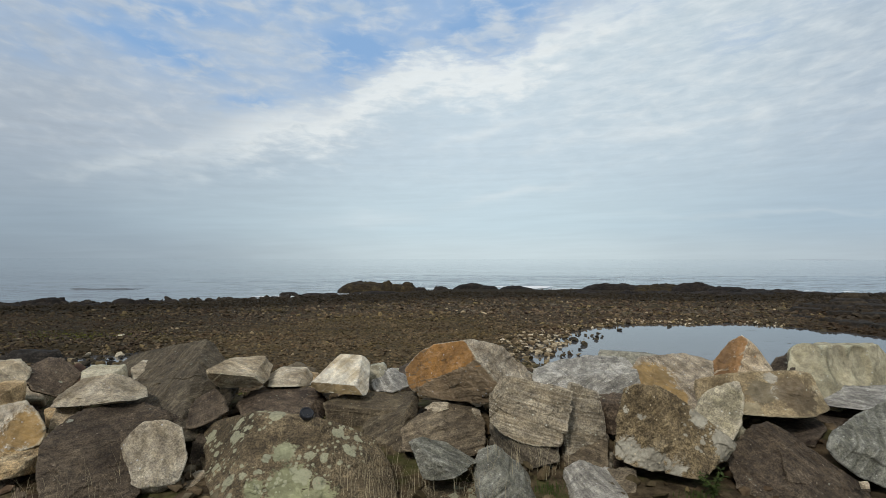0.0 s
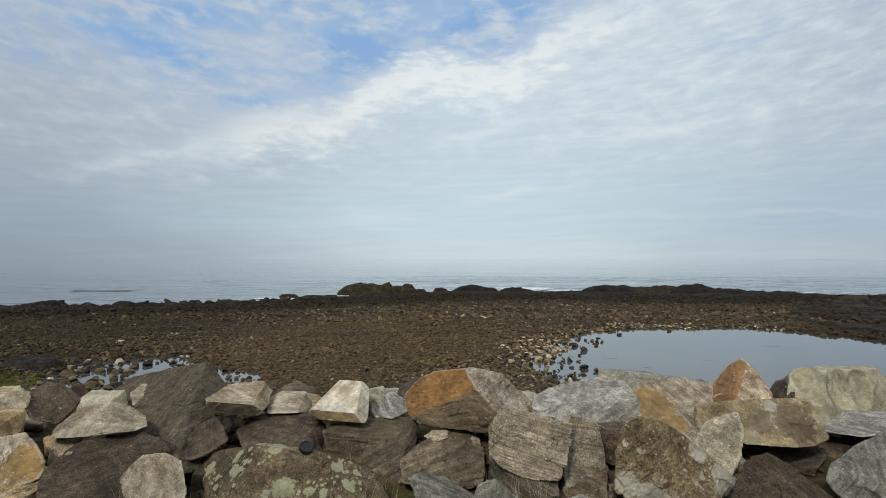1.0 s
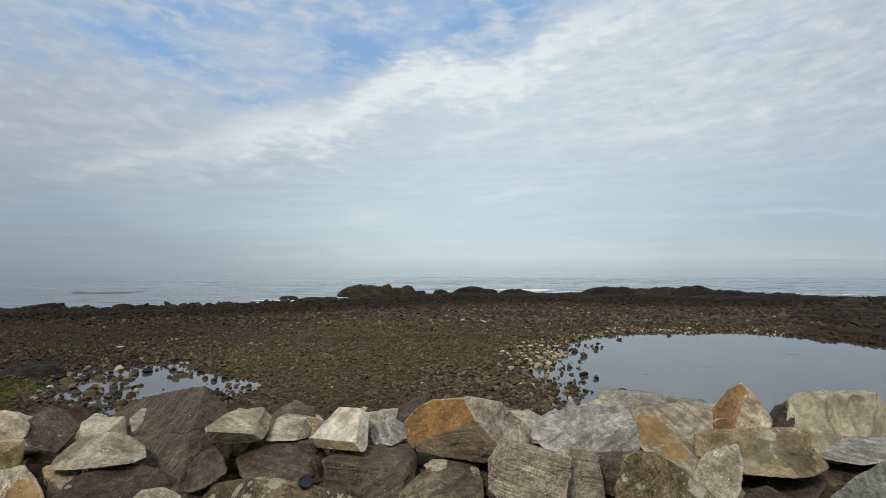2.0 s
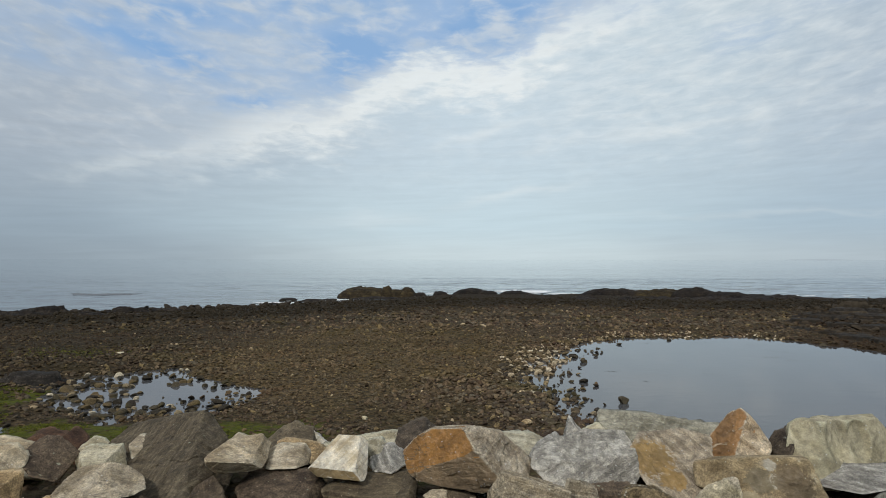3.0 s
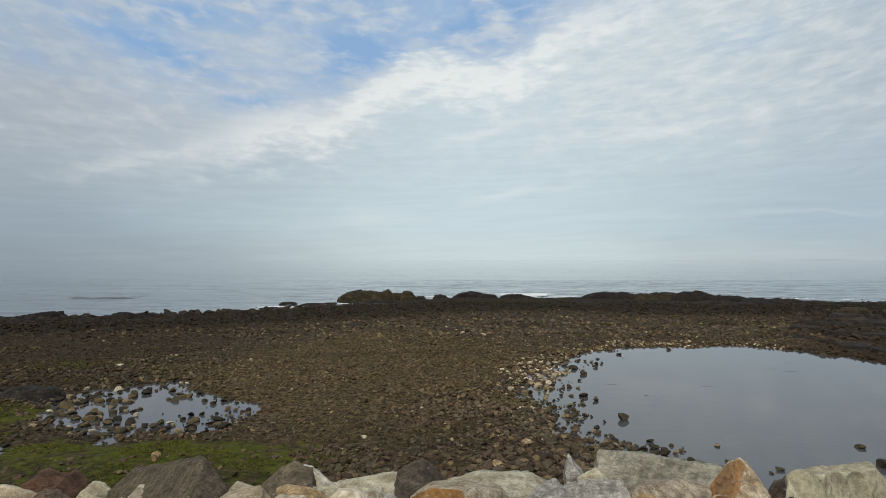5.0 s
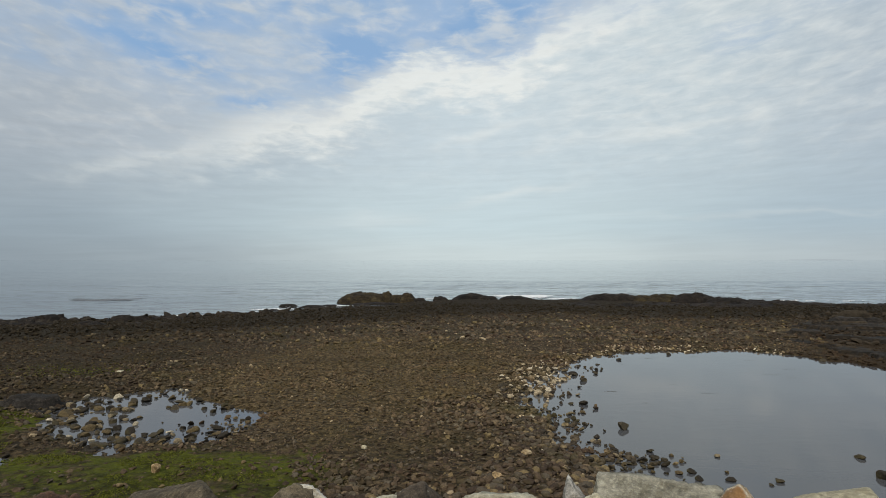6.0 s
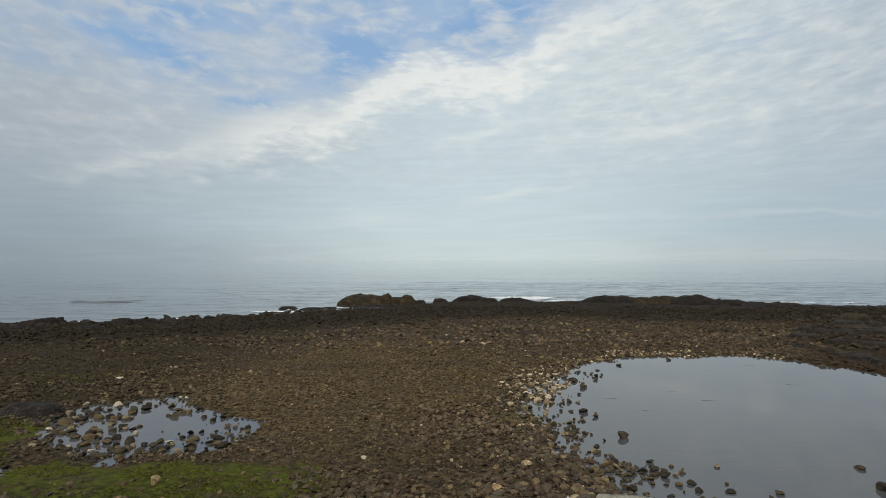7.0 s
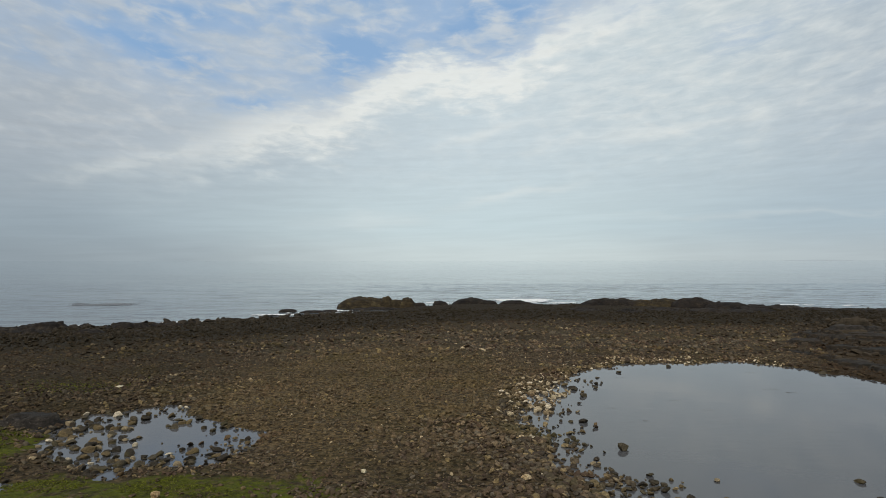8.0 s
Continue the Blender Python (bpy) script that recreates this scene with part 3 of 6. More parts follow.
def ground_material():
    mat, n, v, rnd = surface("shingle_ground")
    v = n.add("ShaderNodeNewGeometry").outputs["Position"]
    g = n.noise(v, 5.0, 8, 0.7)
    broad = n.noise(v, 0.18, 5, 0.6)
    cells = n.add("ShaderNodeTexVoronoi", {"Vector": n.stretch(v, 1, 1, 1), "Scale": 4.2, "Randomness": 1.0})
    c = n.mix(n.step(g, 0.3, 0.7), rgb(0.014, 0.011, 0.008), rgb(0.090, 0.067, 0.038))
    c = n.mix(n.step(broad, 0.45, 0.65, 0.0, 0.5), c, rgb(0.034, 0.030, 0.012))
    k = n.add("ShaderNodeSeparateColor", {0: cells.outputs["Color"]}).outputs[0]
    c = n.mix(1.0, c, n.add("ShaderNodeCombineColor", {0: n.step(k, 0, 1, 0.6, 1.5), 1: n.step(k, 0, 1, 0.6, 1.45), 2: n.step(k, 0, 1, 0.6, 1.4)}).outputs[0], "MULTIPLY")
    soil = n.mix(n.step(n.noise(v, 9.0, 7, 0.7), 0.35, 0.65), rgb(0.040, 0.029, 0.017), rgb(0.125, 0.094, 0.055))
    soil = n.mix(n.step(n.noise(v, 2.5, 5, 0.6), 0.5, 0.66, 0.0, 0.7), soil, rgb(0.075, 0.08, 0.025))
    c = n.mix(n.step(n.add("ShaderNodeSeparateXYZ", {0: v}).outputs[1], 11.0, 13.5, 1.0, 0.0), c, soil)
    # green algae on the flats by the wall
    pos = n.add("ShaderNodeSeparateXYZ", {0: v})
    near = n.m("ADD", pos.outputs[1], n.m("MULTIPLY", n.m("SUBTRACT", n.noise(v, 0.5, 5, 0.65), 0.5), 5.0))
    strip = n.m("MULTIPLY", n.step(near, 15.2, 16.0), n.step(near, 19.6, 20.6, 1.0, 0.0))
    strip = n.m("MULTIPLY", strip, n.step(n.m("ADD", pos.outputs[0], n.m("MULTIPLY", g, 1.5)), -3.0, -1.6, 1.0, 0.0))
    side = n.m("MULTIPLY", n.step(n.m("ADD", pos.outputs[0], n.m("MULTIPLY", g, 2.0)), -15.2, -14.2, 1.0, 0.0), n.m("MULTIPLY", n.step(near, 19, 20), n.step(near, 24, 27, 1.0, 0.0)))
    alga = n.m("MULTIPLY", n.m("MAXIMUM", strip, side), n.step(n.noise(v, 1.6, 6, 0.7), 0.36, 0.52))
    green = n.mix(n.step(n.noise(v, 3.0, 6, 0.7), 0.38, 0.66), rgb(0.022, 0.023, 0.006), rgb(0.075, 0.082, 0.012))
    rim = n.m("MULTIPLY", n.step(near, 17.6, 18.8), n.step(n.noise(v, 1.1, 5, 0.7), 0.34, 0.52))
    green = n.mix(n.m("MULTIPLY", rim, 0.8), green, n.mix(n.noise(v, 6.0, 5, 0.7), rgb(0.034, 0.041, 0.005), rgb(0.105, 0.118, 0.012)))
    c = n.mix(alga, weedy(n, c), green)
    h = n.m("ADD", n.m("MULTIPLY", g, 0.7), n.m("MULTIPLY", cells.outputs["Distance"], -1.0))
    finish(n, c, 0.9, h, 0.8, 0.12, 0.08)
    return mat


xs = np.concatenate([(-4900, -1500, -500, -220, -130), np.arange(-80, 84.1, 0.5), (130, 220, 500, 1500, 4900)])
ys = np.concatenate([(-4900, -1200, -300, -60, -20), np.arange(-6, 12, 0.3), np.arange(12, 134.1, 0.5), (160, 220, 500, 1500, 4900)])
ground = new("ground", sheet_mesh("ground", xs, ys, height, ground_material()))
tagged(ground, "dark brown shingle and mud flat sloping to the sea", "ground", kind="structure")


def water_material(name, base, swell, chop, ripple, rough, scale=1.0):
    """Water with swell, chop and ripples, their heights in metres."""
    mat, n, v, rnd = surface(name)
    a = n.noise(n.stretch(v, 0.5, 1.4, 1), 1.2 * scale, 4, 0.6)
    b = n.noise(n.stretch(v, 0.22, 0.50, 1), 1.0 * scale, 5, 0.6, 0.4)
    c = n.noise(n.stretch(v, 0.060, 0.19, 1), 1.0 * scale, 4, 0.55, 0.5)
    calm = n.step(n.noise(n.stretch(v, 0.012, 0.03, 1), 1.0 * scale, 3), 0.35, 0.6, 0.35, 1.0)
    far = n.step(n.add("ShaderNodeSeparateXYZ", {0: v}).outputs[1], 130, 650, 1.0, 0.45)
    h = n.m("MULTIPLY", far, n.m("ADD", n.m("MULTIPLY", c, swell), n.m("MULTIPLY", calm, n.m("ADD", n.m("MULTIPLY", b, chop), n.m("MULTIPLY", a, ripple)))))
    col = n.mix(n.noise(v, 0.15, 4, 0.6), rgb(*base), rgb(*[k * 1.25 for k in base]))
    p = finish(n, col, rough, h, 1.0, 1.0, 0.5)
    p.inputs["IOR"].default_value = 1.333
    return mat


def swell(x, y):
    """Low waves, sharpest at their crests, dying out with distance."""
    p = np.stack([x * 0.10, y * 0.23 + 0.02 * x, x * 0], 1)
    q = np.stack([x * 0.16, y * 0.62, x * 0], 1)
    calm = 1 - np.exp(-((x + 71) / 15) ** 2 - ((y - 126.5) / 8) ** 2)
    k = calm * smooth(y, 420, 110) * smooth(np.abs(x), 260, 120) * (0.55 + 0.45 * smooth(fbm(p, 0.12, 2, 15), -0.3, 0.5)) * (0.6 + 0.4 * smooth(x, -40, 30))
    return SEA + k * (0.15 * (1 - np.abs(fbm(p, 1.0, 3, 12))) ** 3 + 0.05 * fbm(q, 1.0, 3, 13) - 0.10)


sea = new("sea", sheet_mesh("sea", np.concatenate([(-4900, -900, -400, -260), np.arange(-180, 200, 1.6), (260, 400, 900, 4900)]), np.concatenate([np.arange(62, 230, 0.55), np.arange(232, 420, 4.0), (600, 1000, 2000, 4900)]), swell, water_material("sea_water", (0.028, 0.038, 0.044), 0.30, 0.21, 0.03, 0.02)))
tagged(sea, "calm grey-blue sea with small ripples", "sea", kind="structure")


def pool_sheet(name, x0, x1, y0, y1, label):
    ob = new(name, sheet_mesh(name, np.linspace(x0, x1, 12), np.linspace(y0, y1, 12), lambda x, y: x * 0, POOL))
    return tagged(ob, label, "pool", kind="structure")


POOL = water_material("pool_water", (0.062, 0.064, 0.068), 0.0, 0.006, 0.002, 0.02, 2.0)
pool_sheet("water", 2, 31, 13.2, 45, "still tidal pool mirroring the clouds")
pool_sheet("water", -18, -6, 19.8, 31.5, "shallow stony tidal pool mirroring the sky")
pool_sheet("water", -18, -13, 18, 19.7, "tiny puddle in green algae")


# ---- boulders of the sea wall ----
def sphere(level):
    bm = bmesh.new()
    bmesh.ops.create_icosphere(bm, subdivisions=level, radius=1.0)
    v = np.array([tuple(p.co) for p in bm.verts])
    f = np.array([[p.index for p in q.verts] for q in bm.faces])
    bm.free()
    return v / np.linalg.norm(v, axis=1)[:, None], f


BALL = {k: sphere(k) for k in (1, 2, 3, 4, 5, 6, 7)}


def craggy(seed, name, mat, x, y, half_w, half_d, bottom, top, jag, peak, layers, label):
    """A rough outcrop rising from the flats: a broken dome, or stepped beds where it has layers."""
    step = min(0.16, half_w / 12)
    nu, nv = int(2 * half_w / step) + 3, int(2 * half_d / step) + 3
    u, w = [a.ravel() for a in np.meshgrid(np.linspace(-1, 1, nu), np.linspace(-1, 1, nv))]
    p = np.stack([u * half_w + seed * 13.7, w * half_d, u * 0], 1)
    bend = 0.22 * fbm(p, 0.6 / half_d ** 0.5, 3, seed)
    uu, ww = u - peak * (1 - u * u), w + bend * (1 - w * w)
    dome = np.clip(1 - np.abs(uu) ** 2.6, 0, 1) ** 0.42 * np.clip(1 - np.abs(ww) ** 2.4, 0, 1) ** 0.55
    size = min(half_w, 2.5)
    warp = 0.2 * size * np.stack([fbm(p, 1.2 / size, 2, seed + 4), fbm(p, 1.2 / size, 2, seed + 5), u * 0], 1)
    crag = 1.15 * facets(p + warp, 1.5 / size ** 0.7, seed) + 0.4 * facets(p + warp, 4.0 / size ** 0.7, seed + 3) + 0.06 * fbm(p, 3.0, 3, seed + 2, 0.6)
    h = dome * (1 + 0.42 * jag * crag)
    if layers:
        q = h * layers + 0.5 * fbm(p * np.array((0.5, 1.0, 1.0)), 0.9, 2, seed + 6)
        h = (np.floor(q) + smooth(q - np.floor(q), 0.55, 0.8) + 0.12 * fbm(p, 2.5, 3, seed + 7)) / layers * np.clip(dome * 3, 0, 1)
    h = h / np.quantile(h, 0.95)
    v = np.stack([u * half_w + 0.12 * dome * fbm(p, 1.7, 3, seed + 8), w * half_d + 0.12 * dome * fbm(p, 1.7, 3, seed + 9), bottom + (top - bottom) * h], 1)
    i = (np.arange(nv - 1)[:, None] * nu + np.arange(nu - 1)[None]).ravel()
    ob = new(name, mesh_from(name, v, np.stack([i, i + 1, i + nu + 1, i + nu], 1), mat))
    ob.matrix_world = pose(x, y, 0)
    return tagged(ob, label, "rock", "reef rocks at the low-tide edge" if name == "reef_rock" else "rocks on the flats")


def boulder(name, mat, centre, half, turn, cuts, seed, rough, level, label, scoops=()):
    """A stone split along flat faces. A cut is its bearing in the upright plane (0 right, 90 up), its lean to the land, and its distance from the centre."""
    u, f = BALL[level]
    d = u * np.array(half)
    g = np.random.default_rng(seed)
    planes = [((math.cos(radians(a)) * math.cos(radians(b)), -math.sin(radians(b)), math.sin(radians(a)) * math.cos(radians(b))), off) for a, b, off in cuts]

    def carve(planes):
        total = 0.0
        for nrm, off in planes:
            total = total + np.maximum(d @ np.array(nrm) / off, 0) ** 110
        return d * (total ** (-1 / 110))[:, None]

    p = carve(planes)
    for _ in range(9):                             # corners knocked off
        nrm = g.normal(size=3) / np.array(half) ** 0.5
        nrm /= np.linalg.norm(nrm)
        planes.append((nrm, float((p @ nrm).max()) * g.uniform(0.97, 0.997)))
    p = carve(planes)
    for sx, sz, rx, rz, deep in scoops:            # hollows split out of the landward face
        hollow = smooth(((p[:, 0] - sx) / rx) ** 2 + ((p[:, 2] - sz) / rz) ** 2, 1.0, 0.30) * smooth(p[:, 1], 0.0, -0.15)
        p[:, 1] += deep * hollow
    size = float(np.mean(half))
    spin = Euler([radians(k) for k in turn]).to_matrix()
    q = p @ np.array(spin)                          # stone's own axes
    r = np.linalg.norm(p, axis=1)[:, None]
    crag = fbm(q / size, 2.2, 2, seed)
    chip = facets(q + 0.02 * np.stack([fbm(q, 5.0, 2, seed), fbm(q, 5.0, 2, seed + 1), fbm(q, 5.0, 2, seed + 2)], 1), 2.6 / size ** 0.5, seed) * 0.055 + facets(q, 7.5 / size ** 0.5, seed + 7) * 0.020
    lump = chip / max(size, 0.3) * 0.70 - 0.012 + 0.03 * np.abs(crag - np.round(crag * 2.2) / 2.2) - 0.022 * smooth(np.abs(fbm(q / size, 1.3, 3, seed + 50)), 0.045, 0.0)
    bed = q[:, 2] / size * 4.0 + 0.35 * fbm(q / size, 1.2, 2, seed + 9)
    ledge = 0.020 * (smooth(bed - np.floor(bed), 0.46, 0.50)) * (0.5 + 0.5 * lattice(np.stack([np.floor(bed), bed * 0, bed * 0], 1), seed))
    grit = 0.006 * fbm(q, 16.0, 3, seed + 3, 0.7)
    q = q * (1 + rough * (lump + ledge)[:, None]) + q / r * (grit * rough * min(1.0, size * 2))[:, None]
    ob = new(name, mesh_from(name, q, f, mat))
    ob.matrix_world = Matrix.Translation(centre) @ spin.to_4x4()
    group = "boulders of the sea wall" if name.endswith("boulder") else "rocks on the flats"
    return tagged(ob, label, "boulder" if name.endswith("boulder") else "rock", group)


boulder("granite_boulder", granite, (-4.63, 6.54, 3.34), (0.29, 0.30, 0.19), (0, 0, 0),
        [(93, 11, 0.11), (53, 8, 0.07), (-14, -26, 0.22), (-63, -7, 0.12), (-81, 6, 0.11), (180, 42, 0.21), (90, 78, 0.32), (-90, -75, 0.29)],
        1, 0.60, 5, "pale speckled granite boulder at the wall's crest")
boulder("tan_boulder", tan, (-4.34, 6.14, 3.24), (0.24, 0.30, 0.16), (0, 0, 0),
        [(93, 11, 0.06), (29, 4, 0.06), (-8, -28, 0.17), (-86, 12, 0.12), (180, 42, 0.20), (90, 78, 0.32), (-90, -75, 0.29)],
        2, 1.00, 5, "tan weathered boulder wedged under granite")
boulder("brown_boulder", brown, (-4.41, 6.95, 3.22), (0.32, 0.40, 0.24), (10, 20, 0),
        [(135, 6, 0.32), (128, 8, 0.29), (83, 11, 0.13), (57, 8, 0.08), (21, 3, 0.21), (-42, -17, 0.21), (-104, 21, 0.12), (-148, 34, 0.17), (100, 45, 0.32), (90, 78, 0.45), (-90, -75, 0.36)],
        3, 1.00, 6, "dark brown schist boulder on the crest")
boulder("cream_boulder", cream, (-3.77, 6.94, 3.26), (0.26, 0.30, 0.18), (0, 0, 0),
        [(150, 4, 0.32), (90, 11, 0.06), (31, 4, 0.10), (9, -23, 0.22), (-83, 8, 0.14), (-177, 36, 0.20), (90, 78, 0.32), (-90, -75, 0.29)],
        4, 1.00, 5, "cream quartzite boulder, blunt and square")
boulder("cream_boulder", cream, (-4.70, 8.40, 2.77), (0.32, 0.35, 0.32), (0, 0, 0),
        [(158, 3, 0.30), (144, 5, 0.29), (73, 10, 0.14), (49, 7, 0.11), (43, 6, 0.13), (0, -22, 0.36), (-90, 20, 0.23), (180, 35, 0.20), (150, 40, 0.20), (40, 40, 0.49), (90, 78, 0.40), (-90, -75, 0.33)],
        5, 1.00, 5, "peaked cream boulder behind the crest")
boulder("granite_boulder", granite, (-3.62, 7.50, 3.22), (0.15, 0.25, 0.16), (0, 0, 0),
        [(144, 5, 0.16), (84, 11, 0.06), (25, 4, 0.07), (-30, -18, 0.09), (-45, -11, 0.09), (-90, 12, 0.15), (180, 32, 0.12), (90, 78, 0.26), (-90, -75, 0.25)],
        6, 0.60, 5, "small rounded pale granite boulder")
boulder("granite_boulder", granite, (-3.49, 6.44, 3.21), (0.45, 0.45, 0.13), (0, 12, 0),
        [(99, 22, 0.197), (71, 3, 0.234), (-81, 17, 0.169), (146, 15, 0.338), (127, 4, 0.267), (98, -14, 0.195), (76, -24, 0.217), (57, -30, 0.263), (-9, -31, 0.355), (-86, 9, 0.080), (-81, 2, 0.061), (-88, 9, 0.123), (-103, 17, 0.217), (90, -81, 0.391), (-90, -30, 0.151)],
        7, 0.60, 7, "flat pale granite slab lying on dark rock")
boulder("brown_boulder", slate, (-3.33, 8.02, 3.12), (0.96, 1.35, 0.36), (4, 77, 0),
        [(104, 17, 0.365), (50, 1, 0.531), (71, -21, 0.479), (34, -28, 0.490), (12, -27, 0.531), (-48, -10, 0.553), (-95, 11, 0.535), (-111, 16, 0.546), (-150, 23, 0.752), (129, 5, 0.621), (103, -8, 0.406), (101, -11, 0.408), (90, -81, 0.834), (-90, -30, 0.349)],
        8, 1.20, 7, "large dark schist boulder with slanting cleavage")
boulder("brown_boulder", dark, (-2.43, 6.50, 3.05), (0.23, 0.46, 0.13), (0, 45, 0),
        [(105, 21, 0.160), (92, 22, 0.208), (149, 6, 0.151), (122, -6, 0.147), (30, -29, 0.168), (8, -28, 0.153), (-63, -3, 0.079), (-70, 1, 0.086), (-96, 12, 0.163), (-156, 20, 0.247), (90, -81, 0.376), (-90, -30, 0.156)],
        9, 1.00, 5, "dark split schist block")
boulder("granite_boulder", granite, (-2.27, 7.19, 3.31), (0.26, 0.60, 0.13), (0, 0, 0),
        [(75, 7, 0.198), (-75, 42, 0.403), (32, 0, 0.273), (126, -1, 0.212), (125, -3, 0.203), (100, -13, 0.164), (41, -25, 0.291), (-35, -13, 0.242), (-60, -5, 0.175), (-88, 5, 0.125), (-135, 16, 0.264), (-168, 16, 0.329), (90, -81, 0.436), (-90, -30, 0.175)],
        10, 0.50, 7, "pale granite boulder with a shaded underside")
boulder("granite_boulder", granite, (-1.75, 7.24, 3.19), (0.27, 0.30, 0.12), (0, 0, 0),
        [(162, 17, 0.25), (119, 9, 0.14), (89, 11, 0.06), (37, 5, 0.15), (-7, -5, 0.23), (-89, 11, 0.06), (90, 78, 0.33), (-90, -75, 0.28)],
        11, 0.60, 5, "pale granite boulder beside a white block")
boulder("tan_boulder", tan, (-1.79, 8.05, 2.98), (0.35, 0.30, 0.19), (0, 0, 0),
        [(115, 9, 0.21), (81, 11, 0.07), (65, 9, 0.11), (-36, 2, 0.27), (-98, 20, 0.08), (180, 20, 0.27), (90, 78, 0.36), (-90, -75, 0.27)],
        12, 1.00, 5, "tan weathered boulder behind the crest")
boulder("white_boulder", white, (-1.06, 7.13, 3.25), (0.33, 0.44, 0.20), (0, -40, 0),
        [(95, 31, 0.281), (-120, 66, 0.435), (27, 16, 0.315), (139, -4, 0.247), (139, -6, 0.240), (86, -17, 0.257), (47, -19, 0.294), (-9, -12, 0.224), (-41, -4, 0.238), (-92, 7, 0.145), (-93, 8, 0.145), (-130, 11, 0.293), (90, -81, 0.353), (-90, -30, 0.189)],
        13, 0.22, 7, "angular white quartz block with a rusty base")
boulder("gray_boulder", gneiss, (-0.60, 7.35, 3.14), (0.24, 0.30, 0.15), (0, 30, 0),
        [(143, 5, 0.18), (101, 11, 0.06), (63, 9, 0.08), (15, 0, 0.22), (-67, 10, 0.12), (-96, 13, 0.10), (-164, 15, 0.21), (120, 45, 0.21), (90, 78, 0.32), (-90, -75, 0.29)],
        14, 1.00, 5, "grey banded gneiss boulder")
boulder("cream_boulder", cream, (-1.12, 8.70, 2.70), (0.65, 0.55, 0.29), (0, 0, 0),
        [(103, 11, 0.13), (100, 11, 0.10), (75, 10, 0.28), (-7, 4, 0.55), (-86, 22, 0.16), (180, 18, 0.67), (90, 78, 0.63), (-90, -75, 0.53)],
        15, 1.00, 5, "broad flat cream slab behind the crest")
boulder("white_boulder", white, (-2.39, 10.58, 2.33), (0.50, 0.25, 0.29), (0, 0, 0),
        [(141, 6, 0.32), (108, 10, 0.19), (86, 11, 0.16), (57, 8, 0.21), (-31, 2, 0.50), (-90, 21, 0.30), (-162, 25, 0.38), (90, 78, 0.26), (-90, -75, 0.26)],
        16, 1.00, 5, "small white boulder behind a brown one")
boulder("brown_boulder", slate, (-2.20, 9.23, 2.73), (0.48, 0.40, 0.35), (0, 0, 0),
        [(128, 8, 0.24), (110, 10, 0.19), (69, 10, 0.16), (45, 7, 0.28), (14, -10, 0.34), (-38, 4, 0.36), (-90, 22, 0.35), (-151, 24, 0.51), (90, 78, 0.42), (-90, -75, 0.42)],
        17, 1.00, 5, "brown rounded boulder on the seaward slope")
boulder("gray_boulder", dark, (-0.33, 8.93, 2.86), (0.47, 0.40, 0.33), (0, 0, 0),
        [(135, 6, 0.29), (115, 9, 0.16), (113, 10, 0.15), (50, 7, 0.24), (32, 4, 0.35), (-40, 14, 0.42), (-90, 22, 0.32), (-166, 16, 0.44), (90, 45, 0.32), (90, 78, 0.42), (-90, -75, 0.42)],
        18, 1.00, 5, "grey-brown pyramid-shaped boulder on pale slabs")
boulder("rusty_boulder", rust_big, (0.28, 6.88, 3.43), (0.72, 0.53, 0.34), (5, -20, 0),
        [(152, 40, 0.427), (-139, 58, 0.463), (64, 26, 0.494), (40, 28, 0.521), (137, -10, 0.466), (121, -12, 0.369), (108, -14, 0.326), (81, -14, 0.267), (94, -13, 0.257), (47, -8, 0.441), (-37, 7, 0.690), (-75, 9, 0.425), (-93, 6, 0.348), (-97, 7, 0.361), (-137, 4, 0.595), (-162, -0, 0.643), (90, -81, 0.370), (-90, -30, 0.365)],
        19, 0.80, 7, "large boulder with a bright rusty orange face")
boulder("gray_boulder", banded, (0.81, 6.01, 3.18), (0.39, 0.46, 0.29), (4, 12, 0),
        [(102, 58, 0.400), (144, 20, 0.370), (73, -15, 0.261), (78, -14, 0.260), (-11, 7, 0.422), (-18, 9, 0.421), (-95, 11, 0.287), (-113, 6, 0.243), (-130, 2, 0.256), (-174, -10, 0.266), (149, -17, 0.292), (90, -81, 0.388), (-90, -30, 0.303)],
        20, 0.80, 7, "brownish grey banded block with level bedding")
boulder("gray_boulder", banded, (1.45, 6.02, 3.04), (0.26, 0.37, 0.32), (4, 12, 0),
        [(57, 60, 0.223), (72, -14, 0.300), (6, 8, 0.162), (11, 6, 0.163), (-73, 14, 0.304), (-99, 9, 0.276), (-165, -13, 0.221), (167, -20, 0.234), (90, -81, 0.294), (-90, -30, 0.306)],
        21, 1.00, 6, "layered brownish block with weathered ledges")
boulder("gray_boulder", gneiss, (1.79, 7.38, 3.18), (0.66, 0.82, 0.25), (0, -14, 10),
        [(86, 6, 0.230), (72, 32, 0.435), (118, -18, 0.368), (107, -19, 0.317), (87, -14, 0.329), (20, 6, 0.561), (1, 10, 0.551), (-45, 15, 0.495), (-91, 8, 0.373), (-125, -2, 0.286), (-122, 0, 0.306), (-160, -11, 0.513), (90, -81, 0.587), (-90, -30, 0.314)],
        22, 1.00, 6, "pale grey gneiss boulder with swirling bands")
boulder("tan_boulder", tan_stain, (2.81, 7.47, 3.12), (0.59, 0.73, 0.31), (0, 50, 0),
        [(89, 29, 0.346), (84, 27, 0.304), (157, -26, 0.430), (96, -18, 0.350), (77, -10, 0.395), (-8, 19, 0.453), (-18, 19, 0.424), (-90, 8, 0.423), (-135, -11, 0.246), (-136, -11, 0.255), (-178, -24, 0.397), (90, -81, 0.500), (-90, -30, 0.372)],
        23, 0.90, 6, "tan and grey block stained ochre")
